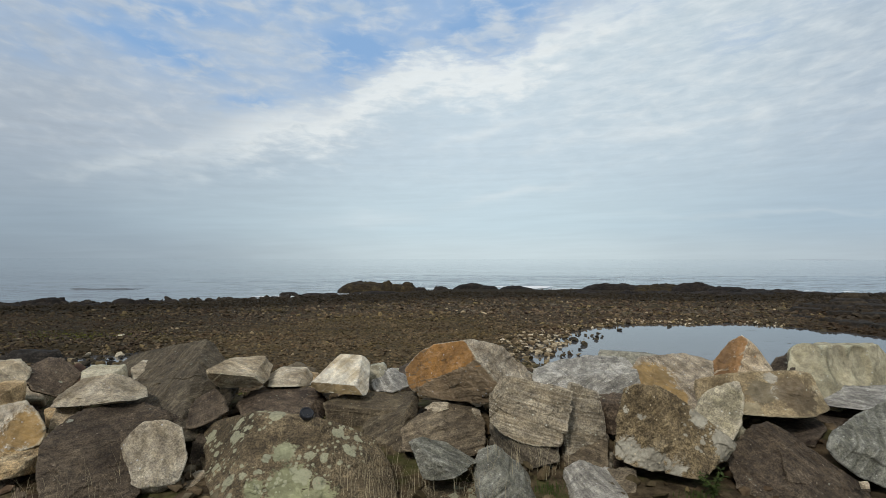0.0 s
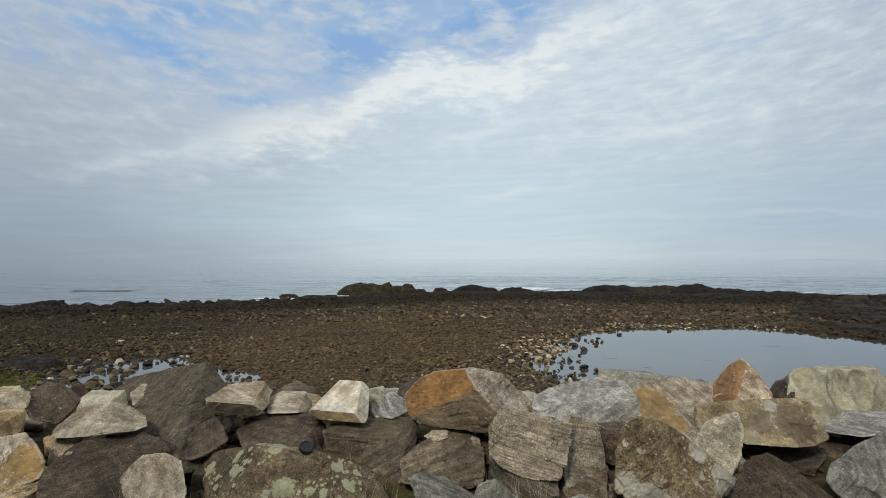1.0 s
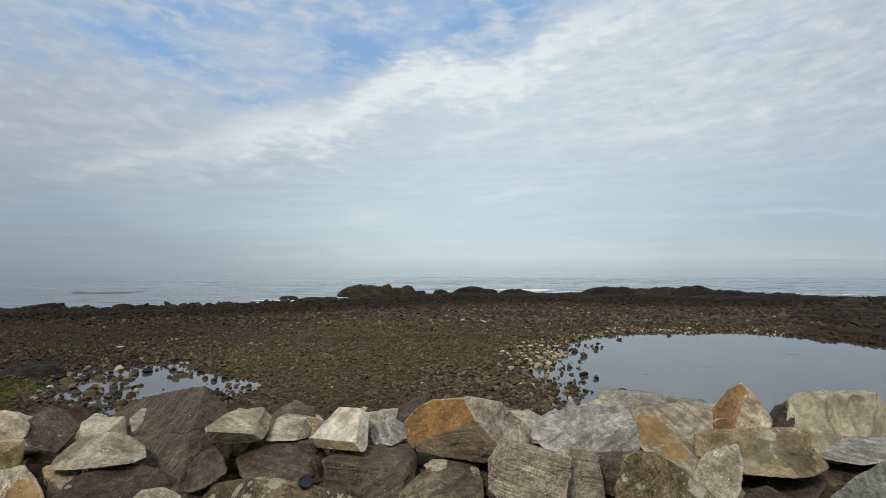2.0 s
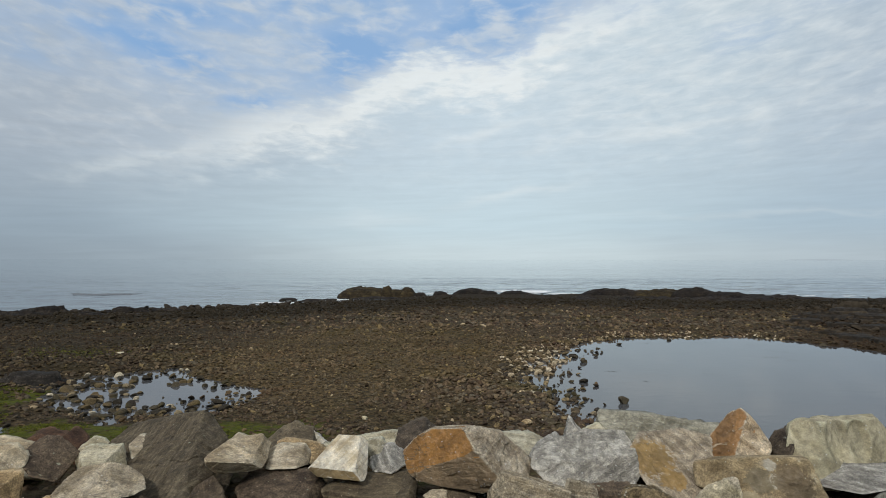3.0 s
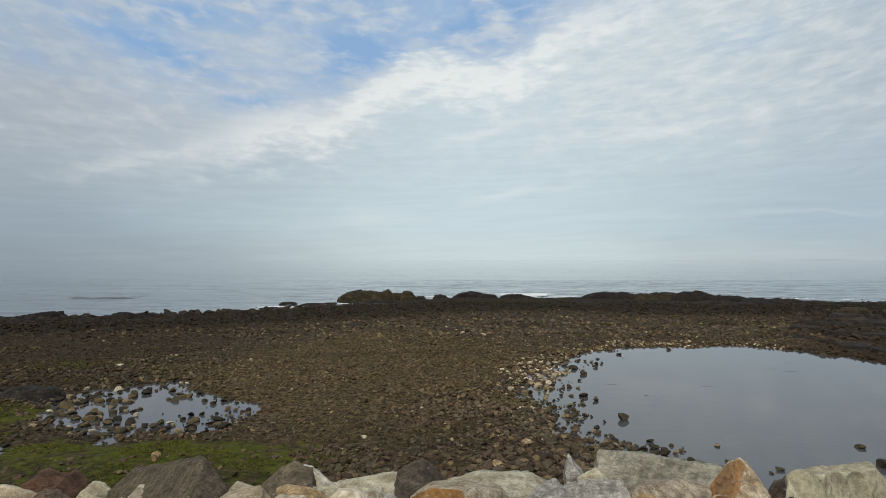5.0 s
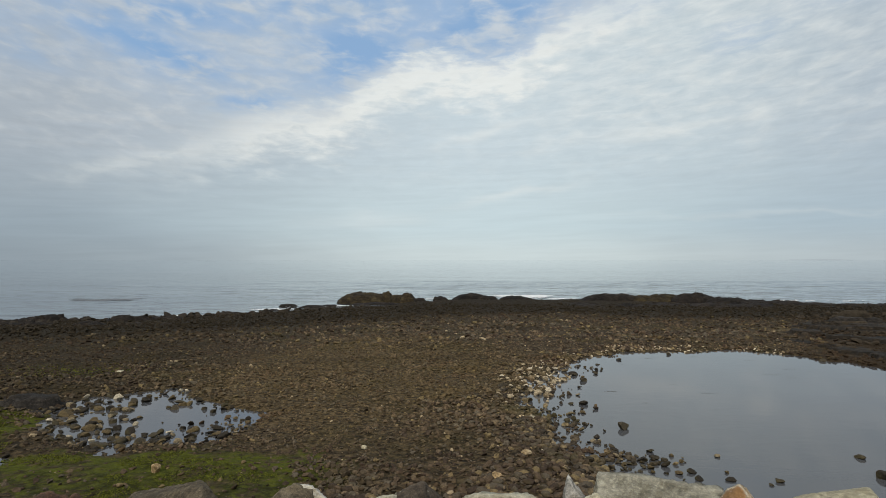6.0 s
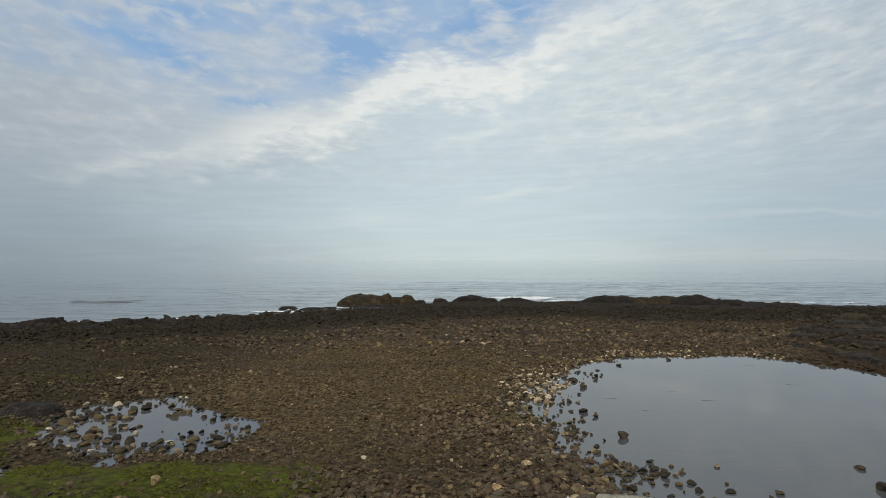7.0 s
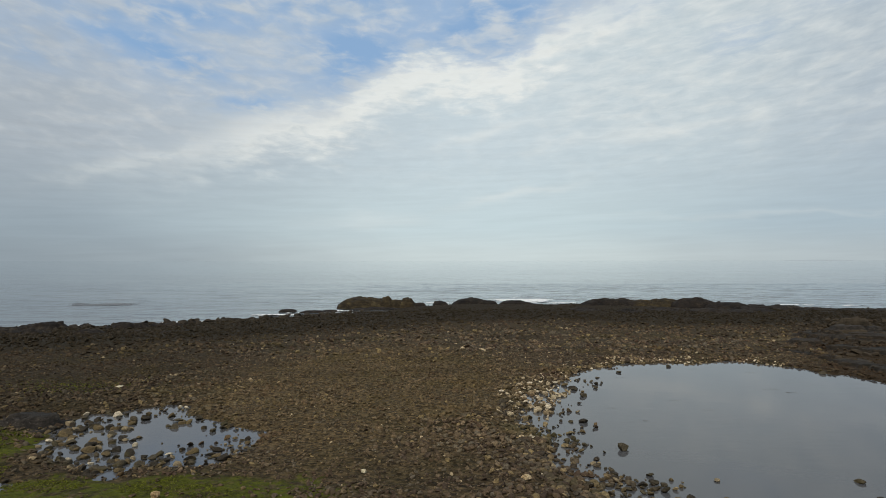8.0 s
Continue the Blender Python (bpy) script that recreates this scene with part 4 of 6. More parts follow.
boulder("cream_boulder", slabstone, (3.05, 8.94, 2.92), (0.88, 0.60, 0.38), (0, -14, 0),
        [(166, -12, 0.74), (86, 11, 0.14), (83, 11, 0.13), (-10, 32, 0.84), (-81, 24, 0.40), (-103, 16, 0.25), (-162, -2, 0.64), (100, 30, 0.27), (-60, 65, 0.42), (90, 78, 0.65), (-90, -75, 0.61)],
        24, 1.00, 5, "long cream-grey slab at the seaward edge")
boulder("tan_boulder", cream, (2.13, 8.28, 3.13), (0.30, 0.25, 0.21), (0, 0, 0),
        [(164, -11, 0.23), (115, 9, 0.07), (53, 8, 0.15), (10, 19, 0.29), (-86, 18, 0.16), (-152, -3, 0.26), (90, 78, 0.26), (-90, -75, 0.26)],
        25, 1.00, 5, "knobbly ochre boulder near the crest")
boulder("gray_boulder", gneiss, (2.20, 9.80, 2.63), (0.24, 0.23, 0.38), (0, 0, 0),
        [(165, -10, 0.22), (122, 8, 0.29), (43, 6, 0.17), (31, 4, 0.17), (-21, 20, 0.29), (-90, 21, 0.39), (-176, -4, 0.18), (90, 78, 0.24), (-90, -75, 0.24)],
        26, 1.00, 5, "thin upright grey stone")
boulder("gray_boulder", gneiss, (1.49, 8.18, 2.96), (0.26, 0.25, 0.21), (0, 0, 0),
        [(134, 7, 0.11), (117, 9, 0.09), (41, 6, 0.21), (-11, 21, 0.22), (-90, 22, 0.18), (180, -2, 0.26), (90, 78, 0.26), (-90, -75, 0.27)],
        27, 1.00, 5, "small grey wedge of rock")
boulder("cream_boulder", cream, (0.94, 9.19, 2.66), (0.83, 0.45, 0.28), (0, 0, 0),
        [(117, 9, 0.32), (107, 10, 0.21), (89, 11, 0.10), (63, 9, 0.33), (42, 6, 0.59), (-61, 23, 0.42), (-90, 22, 0.27), (-173, 8, 0.78), (90, 78, 0.49), (-90, -75, 0.46)],
        28, 1.00, 5, "flat cream slab with a rounded back")
boulder("rusty_boulder", rust_small, (3.86, 7.85, 3.30), (0.37, 0.42, 0.32), (0, 40, 0),
        [(140, 17, 0.276), (85, 64, 0.341), (140, -31, 0.264), (115, -25, 0.295), (50, 6, 0.280), (37, 11, 0.249), (31, 13, 0.255), (-30, 22, 0.325), (-88, 5, 0.291), (-115, -7, 0.345), (178, -30, 0.356), (90, -81, 0.332), (-90, -30, 0.329)],
        29, 1.00, 6, "peaked boulder, rust-red on one side")
boulder("cream_boulder", smooth_cream, (5.10, 7.81, 3.25), (0.82, 0.65, 0.38), (0, 80, 0),
        [(142, 41, 0.801), (38, 62, 0.337), (47, 60, 0.361), (88, -1, 0.330), (164, -37, 0.495), (119, -29, 0.406), (97, -20, 0.294), (93, -16, 0.312), (31, 21, 0.546), (42, 16, 0.524), (-7, 31, 0.627), (-87, 9, 0.479), (-98, 1, 0.449), (-119, -13, 0.483), (-171, -35, 0.500), (90, -81, 0.515), (-90, -30, 0.456)],
        30, 0.50, 6, "large blocky cream boulder with upright facets",
        scoops=[(-0.64, 0.21, 0.19, 0.24, 0.085), (-0.29, 0.15, 0.20, 0.32, 0.11), (0.03, 0.11, 0.20, 0.26, 0.075)])
boulder("brown_boulder", dark, (4.25, 7.49, 3.25), (0.14, 0.25, 0.23), (0, 0, 0),
        [(136, 6, 0.06), (109, 10, 0.08), (9, 33, 0.09), (-15, 36, 0.08), (-107, 2, 0.19), (-176, -22, 0.16), (90, 78, 0.27), (-90, -75, 0.24)],
        31, 1.00, 5, "dark boulder beside a cream block")
boulder("tan_boulder", tan_vein, (3.58, 6.84, 3.18), (0.62, 0.49, 0.22), (0, 5, 0),
        [(103, 47, 0.384), (60, 56, 0.475), (139, 24, 0.518), (101, -19, 0.246), (94, -17, 0.191), (90, -16, 0.184), (77, -8, 0.284), (24, 18, 0.520), (-71, 19, 0.395), (-92, 6, 0.205), (-103, 3, 0.260), (-168, -27, 0.637), (90, -81, 0.406), (-90, -30, 0.241)],
        32, 0.45, 6, "broad tan block with a pale vein")
boulder("gray_boulder", gneiss, (4.75, 6.95, 3.00), (0.49, 0.35, 0.16), (0, 4, 0),
        [(99, 11, 0.06), (92, 11, 0.07), (0, 41, 0.36), (-80, 20, 0.07), (-97, 10, 0.06), (-162, -22, 0.38), (90, 78, 0.40), (-90, -75, 0.31)],
        33, 1.00, 5, "flat pale grey slab")
boulder("brown_boulder", dark, (4.75, 7.00, 2.80), (0.49, 0.30, 0.18), (0, 0, 0),
        [(97, 11, 0.06), (90, 11, 0.09), (0, 41, 0.40), (-85, 19, 0.09), (-117, -2, 0.19), (180, -26, 0.40), (90, 78, 0.34), (-90, -75, 0.27)],
        34, 1.00, 5, "dark boulder in the shade of slabs")
boulder("granite_boulder", pale_green, (2.75, 6.01, 3.19), (0.27, 0.36, 0.27), (0, 35, 0),
        [(115, 35, 0.229), (138, -32, 0.159), (113, -27, 0.171), (89, -18, 0.227), (22, 14, 0.235), (-14, 21, 0.171), (-33, 24, 0.199), (-97, 6, 0.325), (-160, -23, 0.225), (162, -32, 0.175), (90, -81, 0.250), (-90, -30, 0.335)],
        35, 1.00, 5, "small pale green-grey boulder")
boulder("lichen_boulder", crusted, (2.10, 5.62, 3.12), (0.51, 0.47, 0.35), (0, -42, 0),
        [(150, 51, 0.424), (70, 47, 0.347), (71, 52, 0.346), (104, -22, 0.398), (84, -16, 0.327), (59, -7, 0.252), (48, -1, 0.254), (-32, 23, 0.504), (-54, 21, 0.451), (-94, 11, 0.369), (-108, 6, 0.400), (-145, -10, 0.530), (171, -25, 0.402), (90, -81, 0.376), (-90, -30, 0.366)],
        36, 1.10, 7, "wedge-shaped brown boulder crusted with pale lichen")
boulder("brown_boulder", dark, (3.31, 5.83, 2.74), (0.65, 0.65, 0.33), (-27, 72, 0),
        [(90, 31, 0.313), (69, 31, 0.264), (139, -36, 0.391), (112, -31, 0.359), (53, 1, 0.203), (59, -5, 0.218), (50, 4, 0.258), (19, 22, 0.523), (-82, 20, 0.493), (-117, -1, 0.373), (-153, -22, 0.432), (160, -35, 0.423), (90, -81, 0.444), (-90, -30, 0.359)],
        37, 1.10, 7, "large dark schist boulder sloping to the ground")
boulder("brown_boulder", brown, (3.85, 6.60, 2.80), (0.30, 0.25, 0.19), (0, 0, 0),
        [(101, 11, 0.07), (86, 11, 0.08), (32, 5, 0.29), (-36, 34, 0.20), (-98, 13, 0.14), (-163, -18, 0.23), (90, 78, 0.28), (-90, -75, 0.24)],
        38, 1.00, 5, "brown boulder in a gap")
boulder("gray_boulder", grey_green, (4.26, 6.08, 2.85), (0.64, 0.62, 0.29), (0, -40, 0),
        [(89, 22, 0.287), (111, 62, 0.584), (162, -41, 0.242), (136, -40, 0.208), (120, -35, 0.231), (76, -10, 0.441), (-2, 32, 0.446), (-56, 28, 0.325), (-109, -2, 0.289), (-125, -14, 0.270), (-144, -26, 0.284), (90, -81, 0.543), (-90, -30, 0.300)],
        39, 1.00, 6, "rounded grey-green gneiss boulder")
boulder("gray_boulder", gneiss, (1.30, 5.02, 2.72), (0.35, 0.30, 0.27), (0, 30, 0),
        [(153, 4, 0.20), (112, 10, 0.12), (75, 10, 0.09), (53, 8, 0.15), (0, 25, 0.39), (-90, 24, 0.23), (-178, -5, 0.26), (70, 50, 0.21), (90, 78, 0.33), (-90, -75, 0.30)],
        40, 1.00, 6, "pale grey striped boulder at the foot")
boulder("gray_boulder", grey_green, (0.02, 5.31, 2.92), (0.30, 0.35, 0.14), (-74, 24, 0),
        [(66, 15, 0.171), (154, 63, 0.348), (116, -20, 0.207), (81, -23, 0.130), (59, -19, 0.135), (-8, -1, 0.342), (-78, 15, 0.150), (-65, 11, 0.148), (-97, 13, 0.146), (-155, 3, 0.159), (-159, 4, 0.173), (90, -81, 0.281), (-90, -30, 0.159)],
        41, 1.00, 6, "grey streaked gneiss boulder")
boulder("lichen_boulder", grey_green, (0.56, 5.00, 2.80), (0.30, 0.30, 0.34), (0, -30, 0),
        [(166, -2, 0.26), (112, 10, 0.17), (54, 8, 0.10), (39, 6, 0.13), (0, 16, 0.33), (-90, 24, 0.34), (-178, 3, 0.24), (60, 50, 0.16), (90, 78, 0.32), (-90, -75, 0.32)],
        42, 1.00, 6, "grey boulder spotted with lichen")
boulder("brown_boulder", layered, (0.10, 6.48, 2.87), (0.40, 0.65, 0.16), (0, -10, 0),
        [(85, 6, 0.217), (87, 35, 0.443), (137, -14, 0.278), (129, -17, 0.246), (68, -18, 0.330), (10, -6, 0.346), (-10, -0, 0.332), (-58, 10, 0.307), (-91, 11, 0.194), (-100, 13, 0.244), (-173, -1, 0.418), (90, -81, 0.492), (-90, -30, 0.160)],
        43, 1.10, 6, "brown layered boulder beneath a rusty one")
boulder("brown_boulder", slate, (-0.87, 7.05, 2.95), (0.49, 0.49, 0.13), (0, 3, 0),
        [(88, 5, 0.161), (141, 75, 0.537), (122, -11, 0.230), (100, -17, 0.142), (92, -15, 0.150), (-15, -6, 0.550), (-49, 3, 0.328), (-76, 7, 0.204), (-99, 10, 0.191), (-167, 7, 0.377), (90, -81, 0.378), (-90, -30, 0.199)],
        44, 0.60, 6, "dark flat slab spotted with lichen")
boulder("brown_boulder", slate, (-0.48, 6.84, 2.84), (0.28, 0.69, 0.19), (0, -28, 0),
        [(105, 4, 0.210), (40, 15, 0.354), (113, 28, 0.376), (142, -11, 0.197), (110, -16, 0.244), (28, -15, 0.336), (-16, -4, 0.188), (-25, -3, 0.162), (-79, 10, 0.251), (-93, 12, 0.278), (-166, 4, 0.311), (90, -81, 0.460), (-90, -30, 0.208)],
        45, 0.70, 6, "dark grey angular block")
boulder("brown_boulder", brown, (-1.72, 6.62, 3.02), (0.49, 0.40, 0.21), (0, 8, 0),
        [(141, 6, 0.36), (106, 10, 0.14), (88, 11, 0.07), (38, 5, 0.33), (-11, -3, 0.51), (-90, 15, 0.16), (-109, 20, 0.20), (-153, 23, 0.36), (90, 45, 0.25), (90, 78, 0.43), (-90, -75, 0.39)],
        46, 1.00, 5, "brown boulder under pale granite")
boulder("lichen_boulder", lichened, (-1.39, 5.79, 2.80), (0.99, 0.90, 0.43), (0, 15, 0),
        [(92, 10, 0.466), (95, 38, 0.501), (134, 29, 0.541), (69, 21, 0.599), (143, 1, 0.794), (101, -15, 0.436), (97, -18, 0.404), (78, -23, 0.328), (75, -23, 0.335), (67, -22, 0.398), (25, -19, 0.722), (-1, -11, 0.895), (-66, 12, 0.761), (-105, 21, 0.673), (-150, 21, 0.693), (-164, 18, 0.721), (90, -81, 0.579), (-90, -30, 0.435)],
        47, 0.70, 7, "big brown boulder blotched with green lichen")
boulder("granite_boulder", granite, (-2.61, 5.58, 2.79), (0.31, 0.39, 0.29), (0, 30, 0),
        [(82, 49, 0.313), (151, 47, 0.267), (-76, 42, 0.364), (148, 8, 0.281), (136, 2, 0.290), (97, -19, 0.345), (71, -29, 0.360), (10, -32, 0.289), (2, -30, 0.278), (-27, -20, 0.250), (-52, -7, 0.242), (-56, -5, 0.242), (-94, 15, 0.235), (-117, 23, 0.268), (-178, 21, 0.254), (90, -81, 0.303), (-90, -30, 0.258)],
        48, 0.50, 7, "pale grainy granite boulder standing on end")
boulder("brown_boulder", dark, (-3.06, 5.93, 2.82), (0.55, 0.85, 0.33), (0, -8, 0),
        [(85, 16, 0.333), (80, 28, 0.406), (57, 18, 0.466), (165, 21, 0.591), (136, 7, 0.523), (101, -15, 0.397), (69, -28, 0.455), (32, -33, 0.574), (-42, -12, 0.350), (-38, -16, 0.356), (-88, 14, 0.504), (-155, 30, 0.621), (-174, 28, 0.605), (90, -81, 0.590), (-90, -30, 0.328)],
        49, 0.70, 7, "big dark brown slab with a smooth top")
boulder("tan_boulder", ochre_end, (-3.97, 5.81, 3.05), (0.42, 0.45, 0.19), (0, 20, 0),
        [(75, 33, 0.313), (113, 38, 0.213), (127, 6, 0.253), (103, -12, 0.216), (34, -41, 0.166), (17, -42, 0.150), (-30, -30, 0.193), (-74, -2, 0.166), (-87, 9, 0.197), (-165, 32, 0.269), (90, -81, 0.373), (-90, -30, 0.221)],
        50, 1.00, 6, "ochre-stained tan boulder with a pale end")
boulder("tan_boulder", tan, (-3.75, 5.50, 2.72), (0.33, 0.30, 0.18), (0, 0, 0),
        [(101, 11, 0.06), (54, 8, 0.07), (-23, -25, 0.18), (-77, 11, 0.06), (180, 42, 0.30), (90, 78, 0.38), (-90, -75, 0.24)],
        51, 1.00, 5, "low tan boulder in the gravel")
boulder("tan_boulder", tan, (-3.86, 6.30, 3.00), (0.16, 0.20, 0.15), (0, 0, 0),
        [(99, 11, 0.06), (18, -28, 0.14), (-51, -10, 0.09), (-115, 28, 0.12), (-173, 39, 0.11), (90, 78, 0.21), (-90, -75, 0.20)],
        52, 1.00, 5, "small tan stone between boulders")
boulder("lichen_boulder", lichened, (-2.05, 5.78, 2.72), (0.19, 0.25, 0.27), (0, 0, 0),
        [(121, 9, 0.18), (85, 11, 0.07), (28, 4, 0.09), (-11, -10, 0.18), (-99, 24, 0.27), (-177, 29, 0.16), (90, 78, 0.26), (-90, -75, 0.26)],
        53, 1.00, 5, "dark stone between boulders")
boulder("tan_boulder", tan, (-2.17, 5.25, 2.40), (0.17, 0.20, 0.16), (0, 0, 0),
        [(137, 6, 0.14), (65, 9, 0.06), (4, -18, 0.18), (-90, 23, 0.09), (180, 30, 0.13), (90, 78, 0.23), (-90, -75, 0.19)],
        54, 1.00, 5, "small tan stone at the foot of granite")
boulder("granite_boulder", granite, (-5.33, 7.64, 3.05), (0.54, 0.30, 0.25), (0, 0, 0),
        [(100, 11, 0.20), (78, 11, 0.09), (55, 8, 0.25), (-16, -22, 0.43), (-90, 23, 0.22), (180, 42, 0.42), (90, 78, 0.33), (-90, -75, 0.31)],
        55, 1.00, 5, "pale boulder at the end of the crest")
boulder("rusty_boulder", red, (-5.93, 9.13, 2.75), (0.37, 0.30, 0.30), (0, 30, 0),
        [(140, 6, 0.23), (131, 7, 0.22), (104, 10, 0.16), (77, 11, 0.13), (25, 4, 0.36), (-16, -21, 0.32), (-90, 22, 0.33), (-162, 42, 0.29), (100, 50, 0.10), (90, 78, 0.32), (-90, -75, 0.32)],
        56, 1.00, 5, "reddish brown cracked boulder")
boulder("rusty_boulder", red, (-5.30, 8.73, 2.80), (0.27, 0.30, 0.29), (0, -30, 0),
        [(153, 4, 0.18), (128, 8, 0.21), (54, 8, 0.15), (37, 5, 0.21), (-21, -23, 0.23), (-90, 22, 0.27), (-164, 40, 0.20), (60, 45, 0.27), (90, 78, 0.32), (-90, -75, 0.32)],
        57, 1.00, 5, "dark reddish brown broken stone")
boulder("cream_boulder", cream, (-0.50, 10.28, 2.37), (0.39, 0.25, 0.29), (0, 0, 0),
        [(145, 5, 0.28), (109, 10, 0.16), (88, 11, 0.15), (43, 6, 0.31), (-11, 9, 0.38), (-90, 21, 0.31), (-171, 14, 0.38), (90, 78, 0.26), (-90, -75, 0.26)],
        58, 1.00, 5, "pale stone behind a pyramid-shaped boulder")
boulder("granite_boulder", granite, (-2.54, 7.83, 3.16), (0.23, 0.20, 0.15), (0, 0, 0),
        [(146, 5, 0.14), (133, 7, 0.12), (73, 10, 0.06), (24, 4, 0.24), (-80, 18, 0.12), (-164, 29, 0.16), (90, 78, 0.21), (-90, -75, 0.21)],
        59, 1.00, 5, "small pale stone at the crest")
boulder("brown_boulder", dark, (-3.60, 5.20, 2.50), (0.22, 0.25, 0.22), (0, 0, 0),
        [(91, 11, 0.08), (25, 4, 0.08), (-5, -28, 0.17), (-84, 19, 0.16), (180, 42, 0.16), (90, 78, 0.28), (-90, -75, 0.25)],
        60, 1.00, 5, "dark stone at the wall's foot")
boulder("lichen_boulder", lichened, (0.10, 4.95, 2.62), (0.27, 0.25, 0.19), (0, 0, 0),
        [(131, 7, 0.19), (95, 11, 0.07), (38, 5, 0.24), (-2, 10, 0.24), (-90, 24, 0.13), (-175, 10, 0.27), (90, 78, 0.30), (-90, -75, 0.23)],
        61, 1.00, 5, "low brown boulder dotted with round lichen")
boulder("gray_boulder", banded, (1.14, 5.62, 2.72), (0.51, 0.25, 0.21), (4, 12, 0),
        [(99, 11, 0.10), (85, 11, 0.07), (14, 16, 0.43), (-47, 25, 0.32), (-94, 21, 0.16), (-163, 6, 0.47), (90, 78, 0.28), (-90, -75, 0.25)],
        62, 1.20, 6, "weathered layered rock under a banded block")
boulder("brown_boulder", brown, (1.70, 5.60, 2.66), (0.15, 0.20, 0.12), (0, 0, 0),
        [(107, 10, 0.06), (60, 9, 0.10), (-16, 28, 0.09), (-90, 21, 0.06), (-177, -10, 0.15), (90, 78, 0.24), (-90, -75, 0.18)],
        64, 1.00, 5, "brown stone in a shaded gap")
boulder("brown_boulder", dark, (4.10, 5.80, 2.40), (0.29, 0.25, 0.20), (0, 0, 0),
        [(117, 9, 0.07), (90, 11, 0.09), (0, 43, 0.20), (-90, 24, 0.13), (-175, -28, 0.25), (90, 78, 0.30), (-90, -75, 0.23)],
        65, 1.00, 5, "dark brown stone low in the wall")
boulder("granite_boulder", granite, (-0.02, 6.42, 3.07), (0.13, 0.12, 0.04), (0, 0, 0),
        [(122, 9, 0.045), (90, 11, 0.03), (17, 3, 0.13), (-74, 13, 0.03), (-119, 12, 0.05), (165, 8, 0.12), (90, 78, 0.17), (-90, -75, 0.09)],
        66, 1.00, 5, "little pale chip of granite")

def rubble(name, mat, x, y, z, wide, tall, seed, label):
    """A smaller broken stone of no marked shape."""
    g = np.random.default_rng(seed)
    cuts = [(a + g.uniform(-14, 14), b + g.uniform(-12, 12), (wide * abs(math.cos(radians(a))) + tall * abs(math.sin(radians(a)))) * g.uniform(0.72, 0.95))
            for a, b in ((90, 15), (45, 30), (0, 12), (-50, 20), (-90, 10), (-130, 25), (180, 18), (135, 35))]
    boulder(name, mat, (x, y, z), (wide, wide * 0.9, tall), (0, g.uniform(-30, 30), 0), cuts + [(80, 62, wide * 0.8), (90, 78, wide * 0.9), (-90, -75, wide)], seed, 0.8, 5, label)


rubble("brown_boulder", dark, -2.19, 5.85, 2.73, 0.17, 0.24, 301, "mossy dark stone in a gap of the wall")
rubble("granite_boulder", granite, -2.16, 5.35, 2.60, 0.11, 0.09, 302, "small pale stone at the foot of granite")
rubble("tan_boulder", tan, -3.63, 5.30, 2.87, 0.26, 0.12, 303, "low tan rock under an ochre boulder")
rubble("granite_boulder", granite, -3.69, 6.05, 3.00, 0.13, 0.10, 304, "pale broken stone beneath a granite slab")
rubble("brown_boulder", brown, -3.66, 5.20, 2.71, 0.12, 0.14, 305, "dark stone at the wall's foot")
rubble("granite_boulder", granite, 0.40, 6.35, 3.02, 0.06, 0.05, 306, "little pale chip on the soil")
rubble("brown_boulder", layered, 1.54, 5.15, 2.68, 0.15, 0.10, 307, "brown stone low in the soil")
rubble("brown_boulder", layered, 0.85, 5.62, 2.87, 0.26, 0.14, 309, "crumbling brown rock beneath a banded block")
rubble("brown_boulder", layered, 1.34, 5.60, 2.76, 0.24, 0.12, 310, "crumbling brown rock beneath a banded block")
rubble("tan_boulder", pale_green, 2.90, 6.00, 2.93, 0.11, 0.10, 311, "small pale stone behind a schist boulder")
rubble("brown_boulder", brown, 1.78, 6.25, 3.04, 0.14, 0.18, 312, "dark stone in a gap between gneiss blocks")
rubble("granite_boulder", granite, 3.61, 5.20, 2.73, 0.028, 0.022, 313, "small white pebble on dark rock")
rubble("white_boulder", cream, -0.80, 7.55, 3.18, 0.13, 0.08, 314, "pale stone behind a white block")
